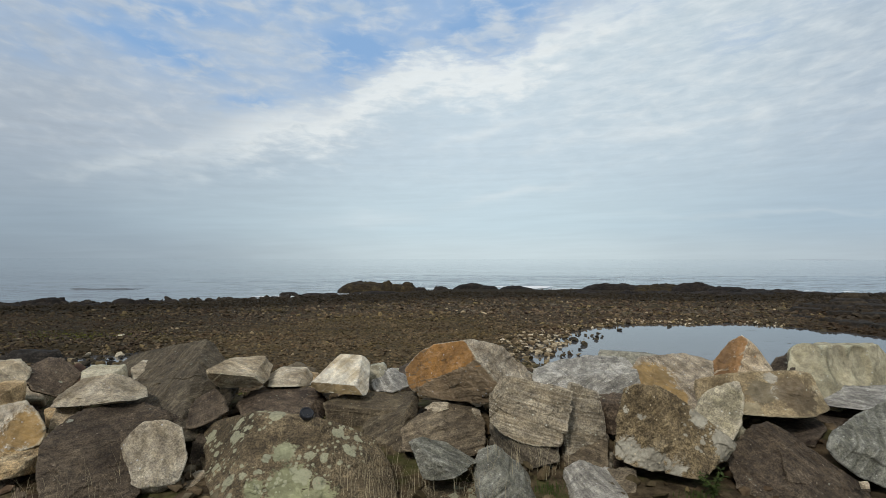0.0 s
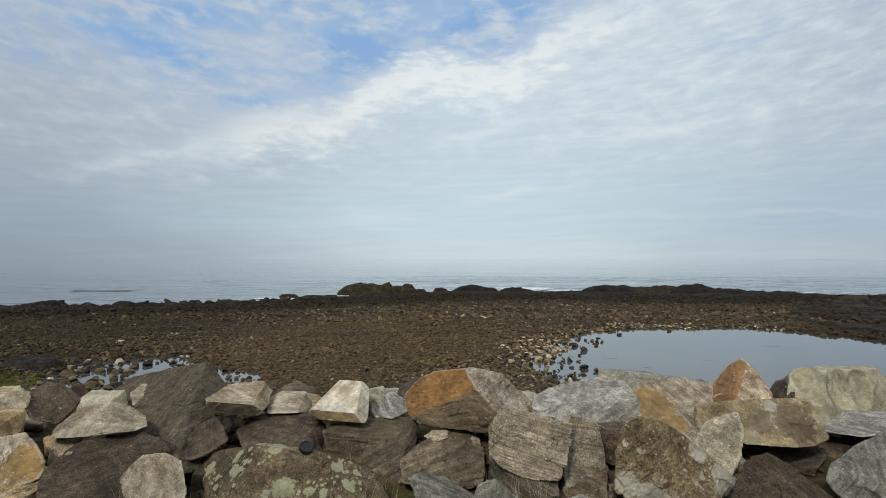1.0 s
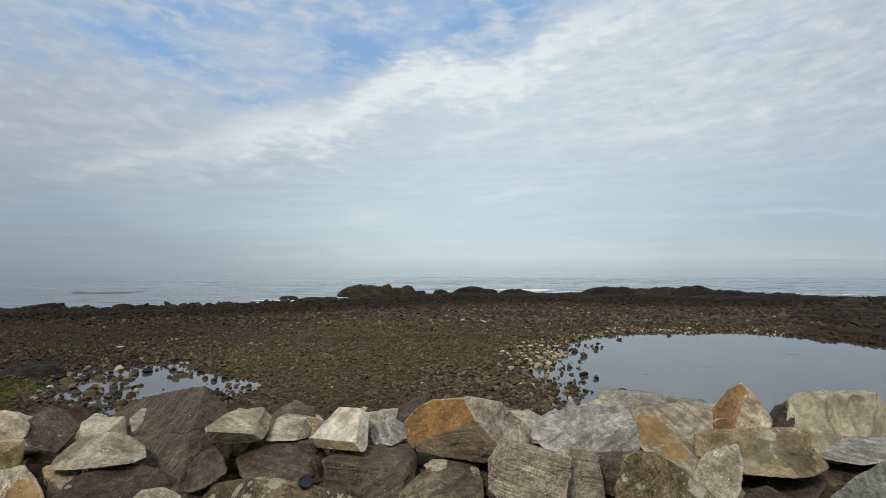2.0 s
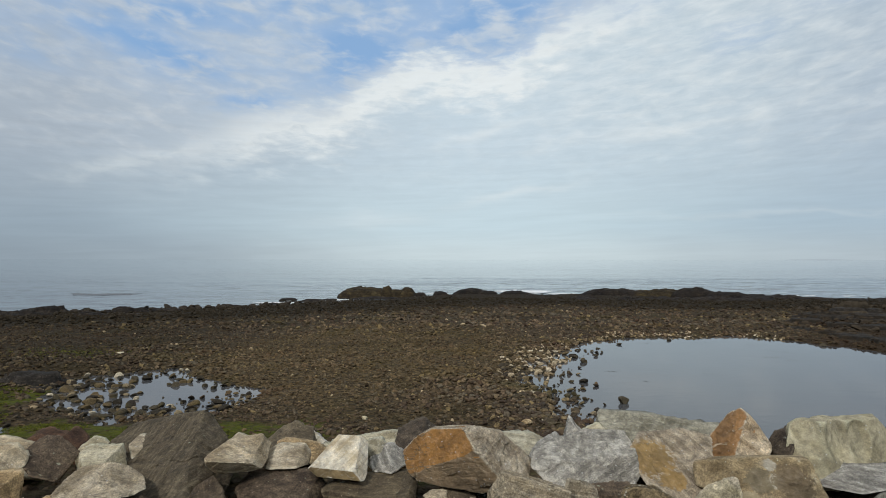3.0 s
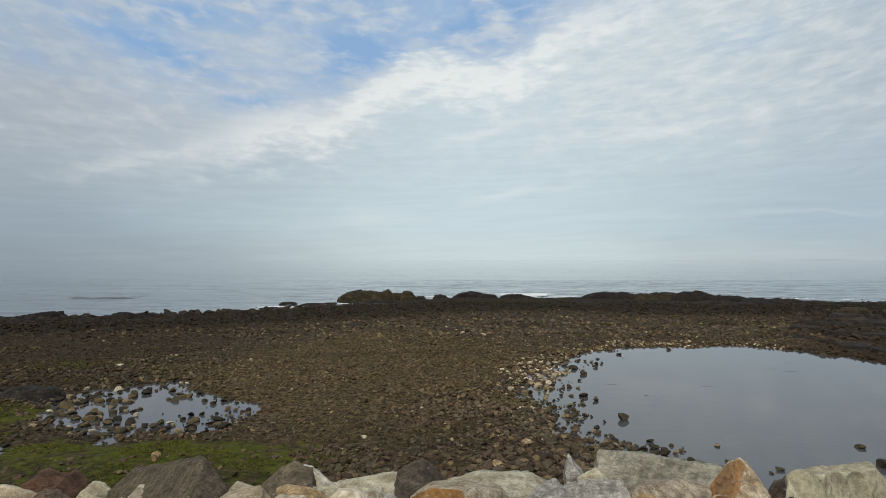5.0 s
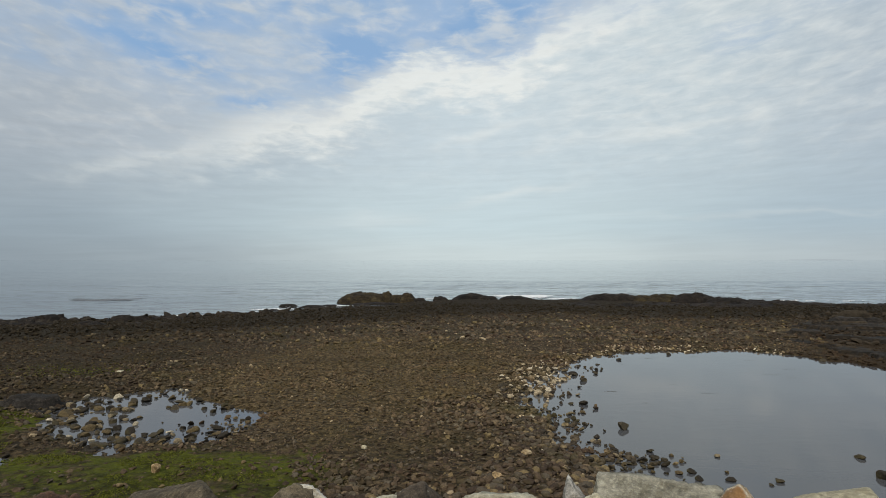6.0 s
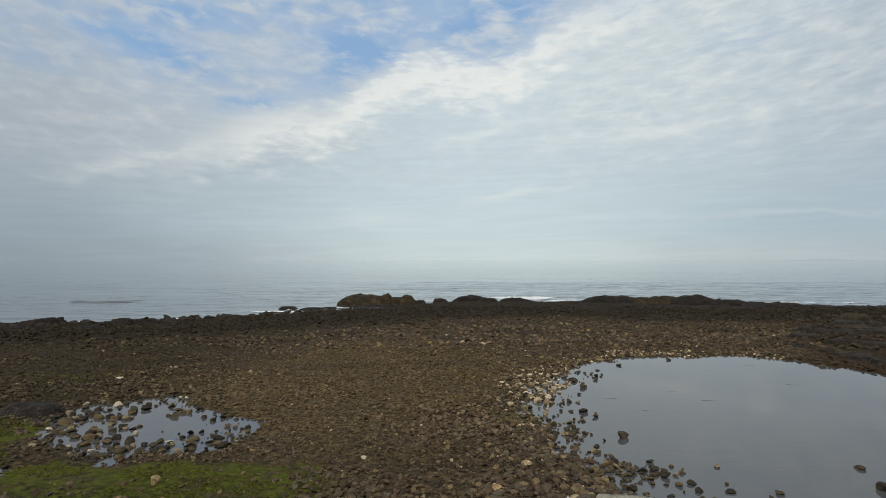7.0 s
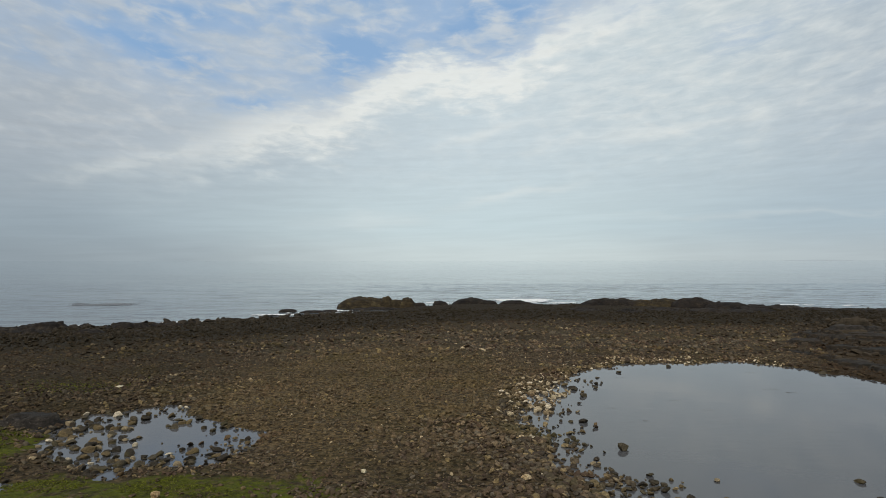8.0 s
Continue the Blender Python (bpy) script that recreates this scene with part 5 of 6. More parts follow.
reef_rocks = [
    ("reef_rock", reef, -55.8, 75.0, 3.90, 2.00, -2.4, -0.96, 0.80, 0.0, 0, "dark weed-covered reef rock at the low-tide edge"),
    ("reef_rock", reef, -52.5, 75.0, 1.22, 1.50, -2.4, -0.96, 0.80, 0.0, 0, "dark weed-covered reef rock at the low-tide edge"),
    ("reef_rock", reef, -51.4, 76.0, 1.87, 2.00, -2.4, -0.76, 0.80, 0.1, 0, "dark weed-covered reef rock at the low-tide edge"),
    ("reef_rock", reef, -49.1, 76.0, 1.87, 2.00, -2.4, -0.45, 0.80, 0.0, 0, "dark weed-covered reef rock at the low-tide edge"),
    ("reef_rock", reef, -47.9, 77.0, 1.51, 2.00, -2.4, -0.65, 0.80, -0.3, 0, "dark weed-covered reef rock at the low-tide edge"),
    ("reef_rock", reef, -45.5, 76.0, 1.48, 1.50, -2.4, -0.96, 0.80, 0.0, 0, "dark weed-covered reef rock at the low-tide edge"),
    ("reef_rock", reef, -44.5, 77.0, 2.10, 2.00, -2.4, -0.86, 0.80, -0.2, 0, "dark weed-covered reef rock at the low-tide edge"),
    ("reef_rock", reef, -42.0, 76.0, 1.29, 1.50, -2.4, -0.96, 0.80, 0.0, 0, "dark weed-covered reef rock at the low-tide edge"),
    ("reef_rock", reef, -40.4, 77.0, 1.90, 2.00, -2.4, -0.58, 0.80, 0.3, 0, "dark weed-covered reef rock at the low-tide edge"),
    ("reef_rock", reef, -39.3, 78.0, 0.91, 1.50, -2.4, -0.96, 0.80, 0.0, 0, "dark weed-covered reef rock at the low-tide edge"),
    ("reef_rock", reef, -37.9, 78.0, 1.52, 2.00, -2.4, -0.75, 0.80, -0.5, 0, "dark weed-covered reef rock at the low-tide edge"),
    ("reef_rock", reef, -37.0, 79.0, 1.13, 1.50, -2.4, -0.96, 0.80, 0.0, 0, "dark weed-covered reef rock at the low-tide edge"),
    ("reef_rock", reef, -35.4, 80.0, 2.23, 2.00, -2.4, -0.96, 0.80, 0.0, 0, "dark weed-covered reef rock at the low-tide edge"),
    ("reef_rock", reef, -51.2, 66.8, 2.00, 3.30, -2.4, -0.44, 0.55, -0.3, 0, "dark weed-covered reef rock at the low-tide edge"),
    ("reef_rock", reef, -48.5, 66.5, 2.03, 2.83, -2.4, -0.72, 0.55, 0.1, 0, "dark weed-covered reef rock at the low-tide edge"),
    ("reef_rock", reef, -49.2, 70.2, 1.56, 2.68, -2.4, -0.81, 0.55, 0.1, 0, "dark weed-covered reef rock at the low-tide edge"),
    ("reef_rock", reef, -44.8, 66.7, 1.62, 2.76, -2.4, -0.33, 0.55, 0.3, 0, "dark weed-covered reef rock at the low-tide edge"),
    ("reef_rock", reef, -43.5, 68.3, 2.20, 3.12, -2.4, -0.85, 0.55, -0.2, 0, "dark weed-covered reef rock at the low-tide edge"),
    ("reef_rock", reef, -42.5, 70.4, 1.88, 2.63, -2.4, -1.02, 0.55, -0.2, 0, "dark weed-covered reef rock at the low-tide edge"),
    ("reef_rock", reef, -38.8, 67.7, 1.78, 3.21, -2.4, -0.43, 0.55, -0.2, 0, "dark weed-covered reef rock at the low-tide edge"),
    ("reef_rock", reef, -35.3, 66.3, 2.49, 2.57, -2.4, -0.69, 0.55, -0.0, 0, "dark weed-covered reef rock at the low-tide edge"),
    ("reef_rock", reef, -35.8, 71.4, 1.56, 2.17, -2.4, -0.97, 0.55, 0.1, 0, "dark weed-covered reef rock at the low-tide edge"),
    ("reef_rock", reef, -33.8, 71.4, 1.69, 2.30, -2.4, -1.07, 0.55, -0.3, 0, "dark weed-covered reef rock at the low-tide edge"),
    ("reef_rock", reef, -29.5, 66.1, 1.52, 2.13, -2.4, -0.46, 0.55, -0.0, 0, "dark weed-covered reef rock at the low-tide edge"),
    ("reef_rock", reef, -27.8, 68.4, 2.61, 2.96, -2.4, -0.64, 0.55, -0.2, 0, "dark weed-covered reef rock at the low-tide edge"),
    ("reef_rock", reef, 24.5, 100.9, 4.05, 4.42, -2.4, -0.81, 0.50, -0.3, 0, "dark weed-covered reef rock at the low-tide edge"),
    ("reef_rock", reef, 29.4, 97.2, 3.84, 3.04, -2.4, -0.72, 0.50, 0.3, 0, "dark weed-covered reef rock at the low-tide edge"),
    ("reef_rock", reef, 37.6, 101.6, 5.17, 4.40, -2.4, -0.84, 0.50, -0.2, 0, "dark weed-covered reef rock at the low-tide edge"),
    ("reef_rock", reef, 43.2, 98.9, 4.05, 3.85, -2.4, -0.60, 0.50, 0.1, 0, "dark weed-covered reef rock at the low-tide edge"),
    ("reef_rock", reef, 49.4, 98.8, 4.46, 4.23, -2.4, -0.61, 0.50, 0.1, 0, "dark weed-covered reef rock at the low-tide edge"),
    ("reef_rock", reef, 58.2, 103.9, 3.84, 3.65, -2.4, -1.63, 0.50, -0.3, 0, "dark weed-covered reef rock at the low-tide edge"),
    ("reef_rock", reef, 61.9, 99.5, 4.55, 2.93, -2.4, -1.24, 0.50, -0.0, 0, "dark weed-covered reef rock at the low-tide edge"),
    ("reef_rock", reef, 68.7, 101.0, 3.40, 2.71, -2.4, -1.25, 0.50, 0.2, 0, "dark weed-covered reef rock at the low-tide edge"),
    ("reef_rock", reef, 74.1, 102.5, 2.67, 3.49, -2.4, -1.69, 0.50, 0.1, 0, "dark weed-covered reef rock at the low-tide edge"),
    ("reef_rock", reef, 76.2, 99.4, 3.16, 2.96, -2.4, -1.42, 0.50, 0.3, 0, "dark weed-covered reef rock at the low-tide edge"),
    ("reef_rock", reef, -34.6, 86.0, 0.88, 1.00, -2.4, -1.32, 0.55, 0.0, 0, "dark weed-covered reef rock at the low-tide edge"),
    ("reef_rock", reef, -33.0, 88.0, 2.39, 1.50, -2.4, -1.48, 0.55, 0.0, 0, "dark weed-covered reef rock at the low-tide edge"),
    ("reef_rock", reef, -31.5, 91.0, 2.16, 1.25, -2.4, -1.32, 0.55, 0.0, 0, "dark weed-covered reef rock at the low-tide edge"),
    ("reef_rock", reef, -29.5, 95.0, 2.42, 1.50, -2.4, -1.79, 0.55, 0.0, 0, "dark weed-covered reef rock at the low-tide edge"),
    ("reef_rock", reef, -27.4, 99.0, 1.79, 1.25, -2.4, -1.63, 0.55, 0.0, 0, "dark weed-covered reef rock at the low-tide edge"),
    ("reef_rock", reef, -27.2, 108.0, 1.89, 1.50, -2.4, -1.42, 0.55, 0.0, 0, "dark weed-covered reef rock at the low-tide edge"),
    ("reef_rock", reef, -22.8, 106.0, 2.52, 2.00, -2.4, -1.48, 0.55, 0.3, 0, "dark weed-covered reef rock at the low-tide edge"),
    ("reef_rock", reef, -19.9, 108.0, 1.95, 1.50, -2.4, -1.55, 0.55, 0.0, 0, "dark weed-covered reef rock at the low-tide edge"),
    ("reef_rock", reef, -16.3, 107.0, 2.54, 1.50, -2.4, -1.96, 0.55, 0.0, 0, "dark weed-covered reef rock at the low-tide edge"),
    ("reef_rock", reef, -18.7, 117.0, 1.46, 1.50, -2.4, -0.97, 0.55, 0.0, 0, "dark weed-covered reef rock at the low-tide edge"),
    ("reef_rock", reef_brown, -15.0, 118.0, 5.07, 3.50, -2.4, -0.02, 0.39, 0.0, 0, "brown-topped islet of rock standing in the shallows"),
    ("reef_rock", reef_brown, -10.5, 117.0, 1.39, 2.00, -2.4, 0.17, 0.33, -0.2, 0, "pointed brown rock beside the islet"),
    ("reef_rock", reef_brown, -8.7, 117.0, 1.72, 2.00, -2.4, -0.37, 0.33, 0.0, 0, "pointed brown rock beside the islet"),
    ("reef_rock", reef_brown, -6.5, 116.0, 1.51, 2.00, -2.4, 0.01, 0.33, -0.2, 0, "pointed brown rock beside the islet"),
    ("reef_rock", reef, -4.5, 117.0, 1.59, 1.50, -2.4, -0.97, 0.55, 0.0, 0, "dark weed-covered reef rock at the low-tide edge"),
    ("reef_rock", reef, -11.9, 112.0, 5.44, 2.00, -2.4, -1.46, 0.55, 0.0, 0, "dark weed-covered reef rock at the low-tide edge"),
    ("reef_rock", reef, -0.8, 119.0, 3.23, 2.00, -2.4, -1.77, 0.55, 0.0, 0, "dark weed-covered reef rock at the low-tide edge"),
    ("reef_rock", reef, -0.4, 123.0, 1.67, 1.25, -2.4, -1.03, 0.55, 0.0, 0, "dark weed-covered reef rock at the low-tide edge"),
    ("reef_rock", reef, 5.4, 124.0, 3.65, 2.00, -2.4, -0.52, 0.55, 0.2, 0, "dark weed-covered reef rock at the low-tide edge"),
    ("reef_rock", reef, 9.0, 123.0, 2.22, 2.00, -2.4, -0.92, 0.55, 0.0, 0, "dark weed-covered reef rock at the low-tide edge"),
    ("reef_rock", reef, 11.8, 120.0, 2.31, 1.50, -2.4, -1.84, 0.55, 0.0, 0, "dark weed-covered reef rock at the low-tide edge"),
    ("reef_rock", reef, 15.7, 124.0, 4.21, 1.75, -2.4, -0.98, 0.55, -0.4, 0, "dark weed-covered reef rock at the low-tide edge"),
    ("reef_rock", reef, 20.8, 120.0, 4.07, 2.00, -2.4, -1.84, 0.55, 0.0, 0, "dark weed-covered reef rock at the low-tide edge"),
    ("reef_rock", reef, 26.1, 119.0, 3.36, 2.00, -2.4, -1.66, 0.55, 0.0, 0, "dark weed-covered reef rock at the low-tide edge"),
    ("reef_rock", reef, 32.7, 118.0, 6.14, 3.00, -2.4, -0.27, 0.55, 0.0, 0, "dark weed-covered reef rock at the low-tide edge"),
    ("reef_rock", reef_brown, 38.3, 117.0, 2.65, 2.50, -2.4, -0.48, 0.55, 0.0, 0, "olive weed-topped reef rock at the low-tide edge"),
    ("reef_rock", reef_brown, 42.2, 116.0, 3.93, 2.50, -2.4, -0.26, 0.55, 0.0, 0, "olive weed-topped reef rock at the low-tide edge"),
    ("reef_rock", reef, 46.8, 113.0, 4.34, 3.00, -2.4, 0.14, 0.39, -0.1, 0, "dark weed-covered reef rock at the low-tide edge"),
    ("reef_rock", reef, 51.5, 111.0, 4.52, 3.00, -2.4, -0.52, 0.55, 0.0, 0, "dark weed-covered reef rock at the low-tide edge"),
    ("reef_rock", reef, 55.8, 109.0, 4.44, 3.00, -2.4, -0.84, 0.55, 0.0, 0, "dark weed-covered reef rock at the low-tide edge"),
    ("reef_rock", reef, 60.8, 108.0, 3.54, 3.00, -2.4, -0.87, 0.55, 0.0, 0, "dark weed-covered reef rock at the low-tide edge"),
    ("reef_rock", reef, 64.4, 106.0, 3.72, 3.00, -2.4, -1.12, 0.55, 0.0, 0, "dark weed-covered reef rock at the low-tide edge"),
    ("reef_rock", reef, 68.9, 105.0, 3.44, 3.00, -2.4, -1.24, 0.55, 0.0, 0, "dark weed-covered reef rock at the low-tide edge"),
    ("reef_rock", reef, 76.4, 104.0, 7.53, 3.00, -2.4, -1.06, 0.55, 0.3, 0, "dark weed-covered reef rock at the low-tide edge"),
    ("dark_rock", ledge_pale, 44.4, 65.7, 2.24, 0.23, -0.3, 1.00, 0.80, 0.0, 3, "low layered dark ledge on the flats, as rock or shadow"),
    # dark rock added in place of the shadow below the pale ledge
    ("dark_rock", wet_shadow_rock, 41.8, 61.8, 2.59, 1.96, -0.3, 0.62, 0.80, 0.0, 2, "low layered dark ledge on the flats, as rock or shadow"),
    ("dark_rock", ledge_pale, 38.3, 58.2, 3.88, 0.23, -0.3, 0.60, 0.80, 0.0, 3, "low layered dark ledge on the flats, as rock or shadow"),
    # dark strip added for the shadow along the second pale ledge
    ("dark_rock", wet_shadow_rock, 37.9, 55.8, 4.62, 0.36, -0.3, 0.46, 0.80, 0.0, 2, "low layered dark ledge on the flats, as rock or shadow"),
    ("dark_rock", ledge_brown, 36.3, 57.7, 2.10, 2.96, -0.3, 0.55, 0.80, 0.0, 3, "low layered dark ledge on the flats, as rock or shadow"),
    ("dark_rock", ledge_brown, 39.1, 55.4, 3.02, 3.15, -0.3, 0.55, 0.80, 0.0, 3, "low layered dark ledge on the flats, as rock or shadow"),
    ("dark_rock", ledge_brown, 31.3, 52.3, 1.70, 2.02, -0.3, 0.45, 0.80, 0.0, 3, "low layered dark ledge on the flats, as rock or shadow"),
    ("dark_rock", ledge_brown, 32.0, 48.6, 1.96, 2.20, -0.3, 0.50, 0.80, 0.0, 3, "low layered dark ledge on the flats, as rock or shadow"),
    ("dark_rock", ledge_brown, 33.2, 45.9, 2.12, 2.37, -0.3, 0.55, 0.80, 0.0, 3, "low layered dark ledge on the flats, as rock or shadow"),
    ("dark_rock", ledge_brown, 28.1, 44.4, 1.51, 1.85, -0.3, 0.38, 0.80, 0.0, 3, "low layered dark ledge on the flats, as rock or shadow"),
    ("dark_rock", ledge_brown, 28.1, 41.3, 1.73, 2.49, -0.3, 0.42, 0.80, 0.0, 3, "low layered dark ledge on the flats, as rock or shadow"),
    ("dark_rock", ledge_brown, 28.8, 38.4, 1.87, 2.69, -0.3, 0.45, 0.80, 0.0, 3, "low layered dark ledge on the flats, as rock or shadow"),
    ("dark_rock", ledge_brown, 27.3, 46.9, 1.37, 2.25, -0.3, 0.30, 0.80, 0.0, 3, "low layered dark ledge on the flats, as rock or shadow"),
    ("pale_rock", cream, 33.7, 46.1, 0.85, 0.23, -0.3, 0.50, 0.80, 0.0, 3, "pale streak of rock along a dark ledge"),
    ("dark_rock", wet_shadow_rock, -18.0, 26.9, 1.45, 1.43, -0.3, 0.55, 0.80, 0.0, 2, "broad dark rock beside the stony pool"),
    ("dark_rock", wet_shadow_rock, -20.6, 27.3, 1.04, 0.92, -0.3, 0.36, 0.80, 0.0, 2, "dark weedy rock near green algae"),
]
for k, one in enumerate(reef_rocks):
    craggy(k, *one)

# ---- shore stones ----
rng = np.random.default_rng(7)


def pebble_shapes(level, count, seed, lo=0.55, hi=0.85):
    u, f = BALL[level]
    shapes = []
    for k in range(count):
        g = np.random.default_rng(seed + k)
        s = u * np.array((1.0, g.uniform(0.62, 0.95), g.uniform(0.34, 0.62)))
        for _ in range(9):
            nrm = g.normal(size=3)
            nrm /= np.linalg.norm(nrm)
            over = np.maximum(s @ nrm - float((s @ nrm).max()) * g.uniform(lo, hi), 0)
            s = s - over[:, None] * nrm * 0.95
        shapes.append(s * (1 + 0.09 * lattice(u * 2.3 + k, seed + k))[:, None])
    return shapes, f


def stone_field(name, x, y, size, mat, label, level=1, sink=0.3, z=None):
    shapes, f = pebble_shapes(level, 12, 3)
    z = height(x, y) if z is None else z
    vs, fs = [], []
    n = len(BALL[level][0])
    pick = rng.integers(0, len(shapes), len(x))
    yaw, tip, roll = rng.uniform(0, 6.283, len(x)), rng.normal(0, 0.25, len(x)), rng.normal(0, 0.25, len(x))
    for k in range(len(shapes)):
        i = np.where(pick == k)[0]
        if not len(i):
            continue
        s = shapes[k][None] * size[i][:, None, None]
        c, q = np.cos(yaw[i])[:, None], np.sin(yaw[i])[:, None]
        sx = s[:, :, 0] * c - s[:, :, 1] * q
        sy = s[:, :, 0] * q + s[:, :, 1] * c
        sz = s[:, :, 2] + sx * tip[i][:, None] + sy * roll[i][:, None]
        lift = (size[i] * 0.5 * (1 - 2 * sink))[:, None]
        v = np.stack([sx + x[i][:, None], sy + y[i][:, None], sz + z[i][:, None] + lift], 2)
        base = (np.arange(len(i)) * n)[:, None, None] + f[None] + sum(len(a) for a in vs)
        vs.append(v.reshape(-1, 3))
        fs.append(base.reshape(-1, 3))
    ob = new(name, mesh_from(name, np.concatenate(vs), np.concatenate(fs), mat, False))
    return tagged(ob, label, "stones", kind="stuff")


def scatter(count, y0, y1, lo, hi, power=2.5, reach=0.80, margin=3):
    """Places on the flat, with sizes."""
    y = rng.uniform(y0, y1, count)
    x = rng.uniform(-1, 1, count) * (reach * y + margin)
    s = lo + (hi - lo) * rng.uniform(0, 1, count) ** power
    return x, y, s


def coarse(x, y):
    """Where the shingle is coarse (1) or fine (0)."""
    p = np.stack([x, y, x * 0], 1)
    rim = np.exp(-np.maximum(-pools(x, y), 0) / 2.0)
    return np.clip(0.25 + 0.4 * fbm(p, 0.25, 3, 21) + 0.55 * rim * (x > -1) + 0.5 * smooth(y, 20, 15) * (x > -4), 0, 1)


x, y, s = scatter(17000, 14.5, 25, 0.045, 0.15)
s = s * (0.62 + 1.15 * coarse(x, y))
k = pools(x, y) < -0.05
x, y, s = x[k], y[k], s[k]
k = ~(((x < -4.4) & (y < 20.3) | (x < -15.3 + 0.28 * (22.5 - y))) & (rng.uniform(0, 1, len(x)) < 0.85))
x, y, s = x[k], y[k], s[k]
big = np.argsort(-(s - 0.05 * np.hypot(x - 2, y - 19) * 0.2))[:300]      # the stones that stand out are single
rest = np.ones(len(x), bool)
rest[big] = False
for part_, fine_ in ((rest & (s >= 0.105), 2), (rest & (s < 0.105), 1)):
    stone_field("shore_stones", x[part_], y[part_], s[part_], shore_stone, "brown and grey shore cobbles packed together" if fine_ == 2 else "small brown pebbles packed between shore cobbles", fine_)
single = list(zip(x[big], y[big], s[big]))
x, y, s = scatter(30000, 25, 46, 0.055, 0.20, 3)
s = s * (0.65 + 0.8 * coarse(x, y))
k = pools(x, y) < -0.05
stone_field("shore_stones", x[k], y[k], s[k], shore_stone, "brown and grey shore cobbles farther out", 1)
x, y, s = scatter(27000, 46, 104, 0.09, 0.34, 4)
k = y < shore(x) - 2
stone_field("shore_stones", x[k], y[k], s[k], shore_stone, "small brown shore cobbles in the distance", 1)
x, y, s = scatter(16000, 56, 124, 0.08, 0.30, 3)
k = (y < shore(x) - 1) & (rng.uniform(0, 1, 16000) < smooth(y / shore(x), 0.55, 0.85))
stone_field("weedy_stones", x[k], y[k], s[k], reef, "dark weed-covered stones near the tide line", 1)
x = rng.uniform(-78, -14, 420)
y, s = shore(x) - 0.8 - 6.0 * rng.uniform(0, 1, 420), 0.18 + 0.62 * rng.uniform(0, 1, 420) ** 2.5
stone_field("weedy_stones", x, y, s, reef, "broken black weed-covered rocks lining the low-tide edge", 2, 0.3)
x, y, s = rng.uniform(27, 62, 1500), rng.uniform(40, 80, 1500), 0.10 + 0.42 * rng.uniform(0, 1, 1500) ** 3
k = (pools(x, y) < -1.2) & (x > 0.62 * y - 2 + rng.normal(0, 3, 1500))
stone_field("ledge_stones", x[k], y[k], s[k], ledge_brown, "dark brown broken ledge stones beside the pool", 2)
# paler stones along the big pool's rim
x, y, s = rng.uniform(3, 28, 26000), rng.uniform(18, 49, 26000), 0.05 + 0.16 * rng.uniform(0, 1, 26000) ** 2
k = pools(x, y)
k = (k > -3.2) & (k < 0.2) & (x < 23.5) & (rng.uniform(0, 1, 26000) < np.where(y > 28, np.where(x < 10, np.exp(k / 1.2) * 0.45, np.exp(k / 0.7) * 0.75), np.exp(k / 0.7) * 0.06))
stone_field("pale_stones", x[k], y[k], s[k], pale_stone, "pale tan stones along the pool's rim", 1)
# a bar of paler stones where the shingle runs into the pool
x, y = rng.normal(5.2, 1.3, 420), rng.normal(33.0, 3.4, 420)
k = (pools(x, y) > -1.6) & (pools(x, y) < 1.6)
s = 0.07 + 0.17 * rng.uniform(0, 1, 420) ** 2
stone_field("pale_stones", x[k], y[k], s[k], pale_stone, "bar of pale tan stones running into the pool", 2, 0.2, z=np.maximum(height(x[k], y[k]), 0.01))
# small stones standing in the water by the rims
x, y = rng.uniform(-17.5, 12, 16000), rng.uniform(17, 42, 16000)
s = np.where(x < 0, 0.03 + 0.17 * rng.uniform(0, 1, 16000) ** 2, 0.04 + 0.17 * rng.uniform(0, 1, 16000) ** 2)
k = pools(x, y)
k = (k > -0.5) & (k < 2.8) & (rng.uniform(0, 1, 16000) < np.where(x < 0, np.exp(-k / 1.0) * 0.5, np.exp(-k / 1.1) * np.where(y < 24, 0.55, 1.3) * (fbm(np.stack([x, y, x * 0], 1), 0.5, 3, 33) > -0.15)))
stone_field("pool_gravel", x[k], y[k], s[k], pool_rock, "wet dark stones standing in the shallow pool", 2, 0.2, z=x[k] * 0 + 0.01)
# dark cobbles crowding the near corner of the big pool
x, y, s = rng.uniform(2.5, 9.5, 5200), rng.uniform(15.5, 31, 5200), 0.05 + 0.16 * rng.uniform(0, 1, 5200) ** 2
k = pools(x, y)
k = (k > -1.3) & (k < 2.2) & (rng.uniform(0, 1, 5200) < np.exp(-np.maximum(k, 0) / 0.60) * np.where(y < 24, 0.8, 0.5))
stone_field("rim_stones", x[k], y[k], s[k], rim_rock, "damp brown cobbles crowding the pool's rim", 2, 0.25, z=np.maximum(height(x[k], y[k]), 0.005))
# gravel and chips between the boulders
x, y, s = rng.uniform(-6, 7, 5000), rng.uniform(4.2, 10.5, 5000), 0.012 + 0.11 * rng.uniform(0, 1, 5000) ** 4
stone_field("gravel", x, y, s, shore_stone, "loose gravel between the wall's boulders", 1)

SHAPES = [mesh_from("cobble", v * 1.0, BALL[3][1], pool_rock, False) for v in pebble_shapes(3, 10, 40, 0.42, 0.80)[0]]
COBBLES = [mesh_from("cobble", v * 1.0, BALL[2][1], shore_stone) for v in pebble_shapes(2, 10, 3)[0]]


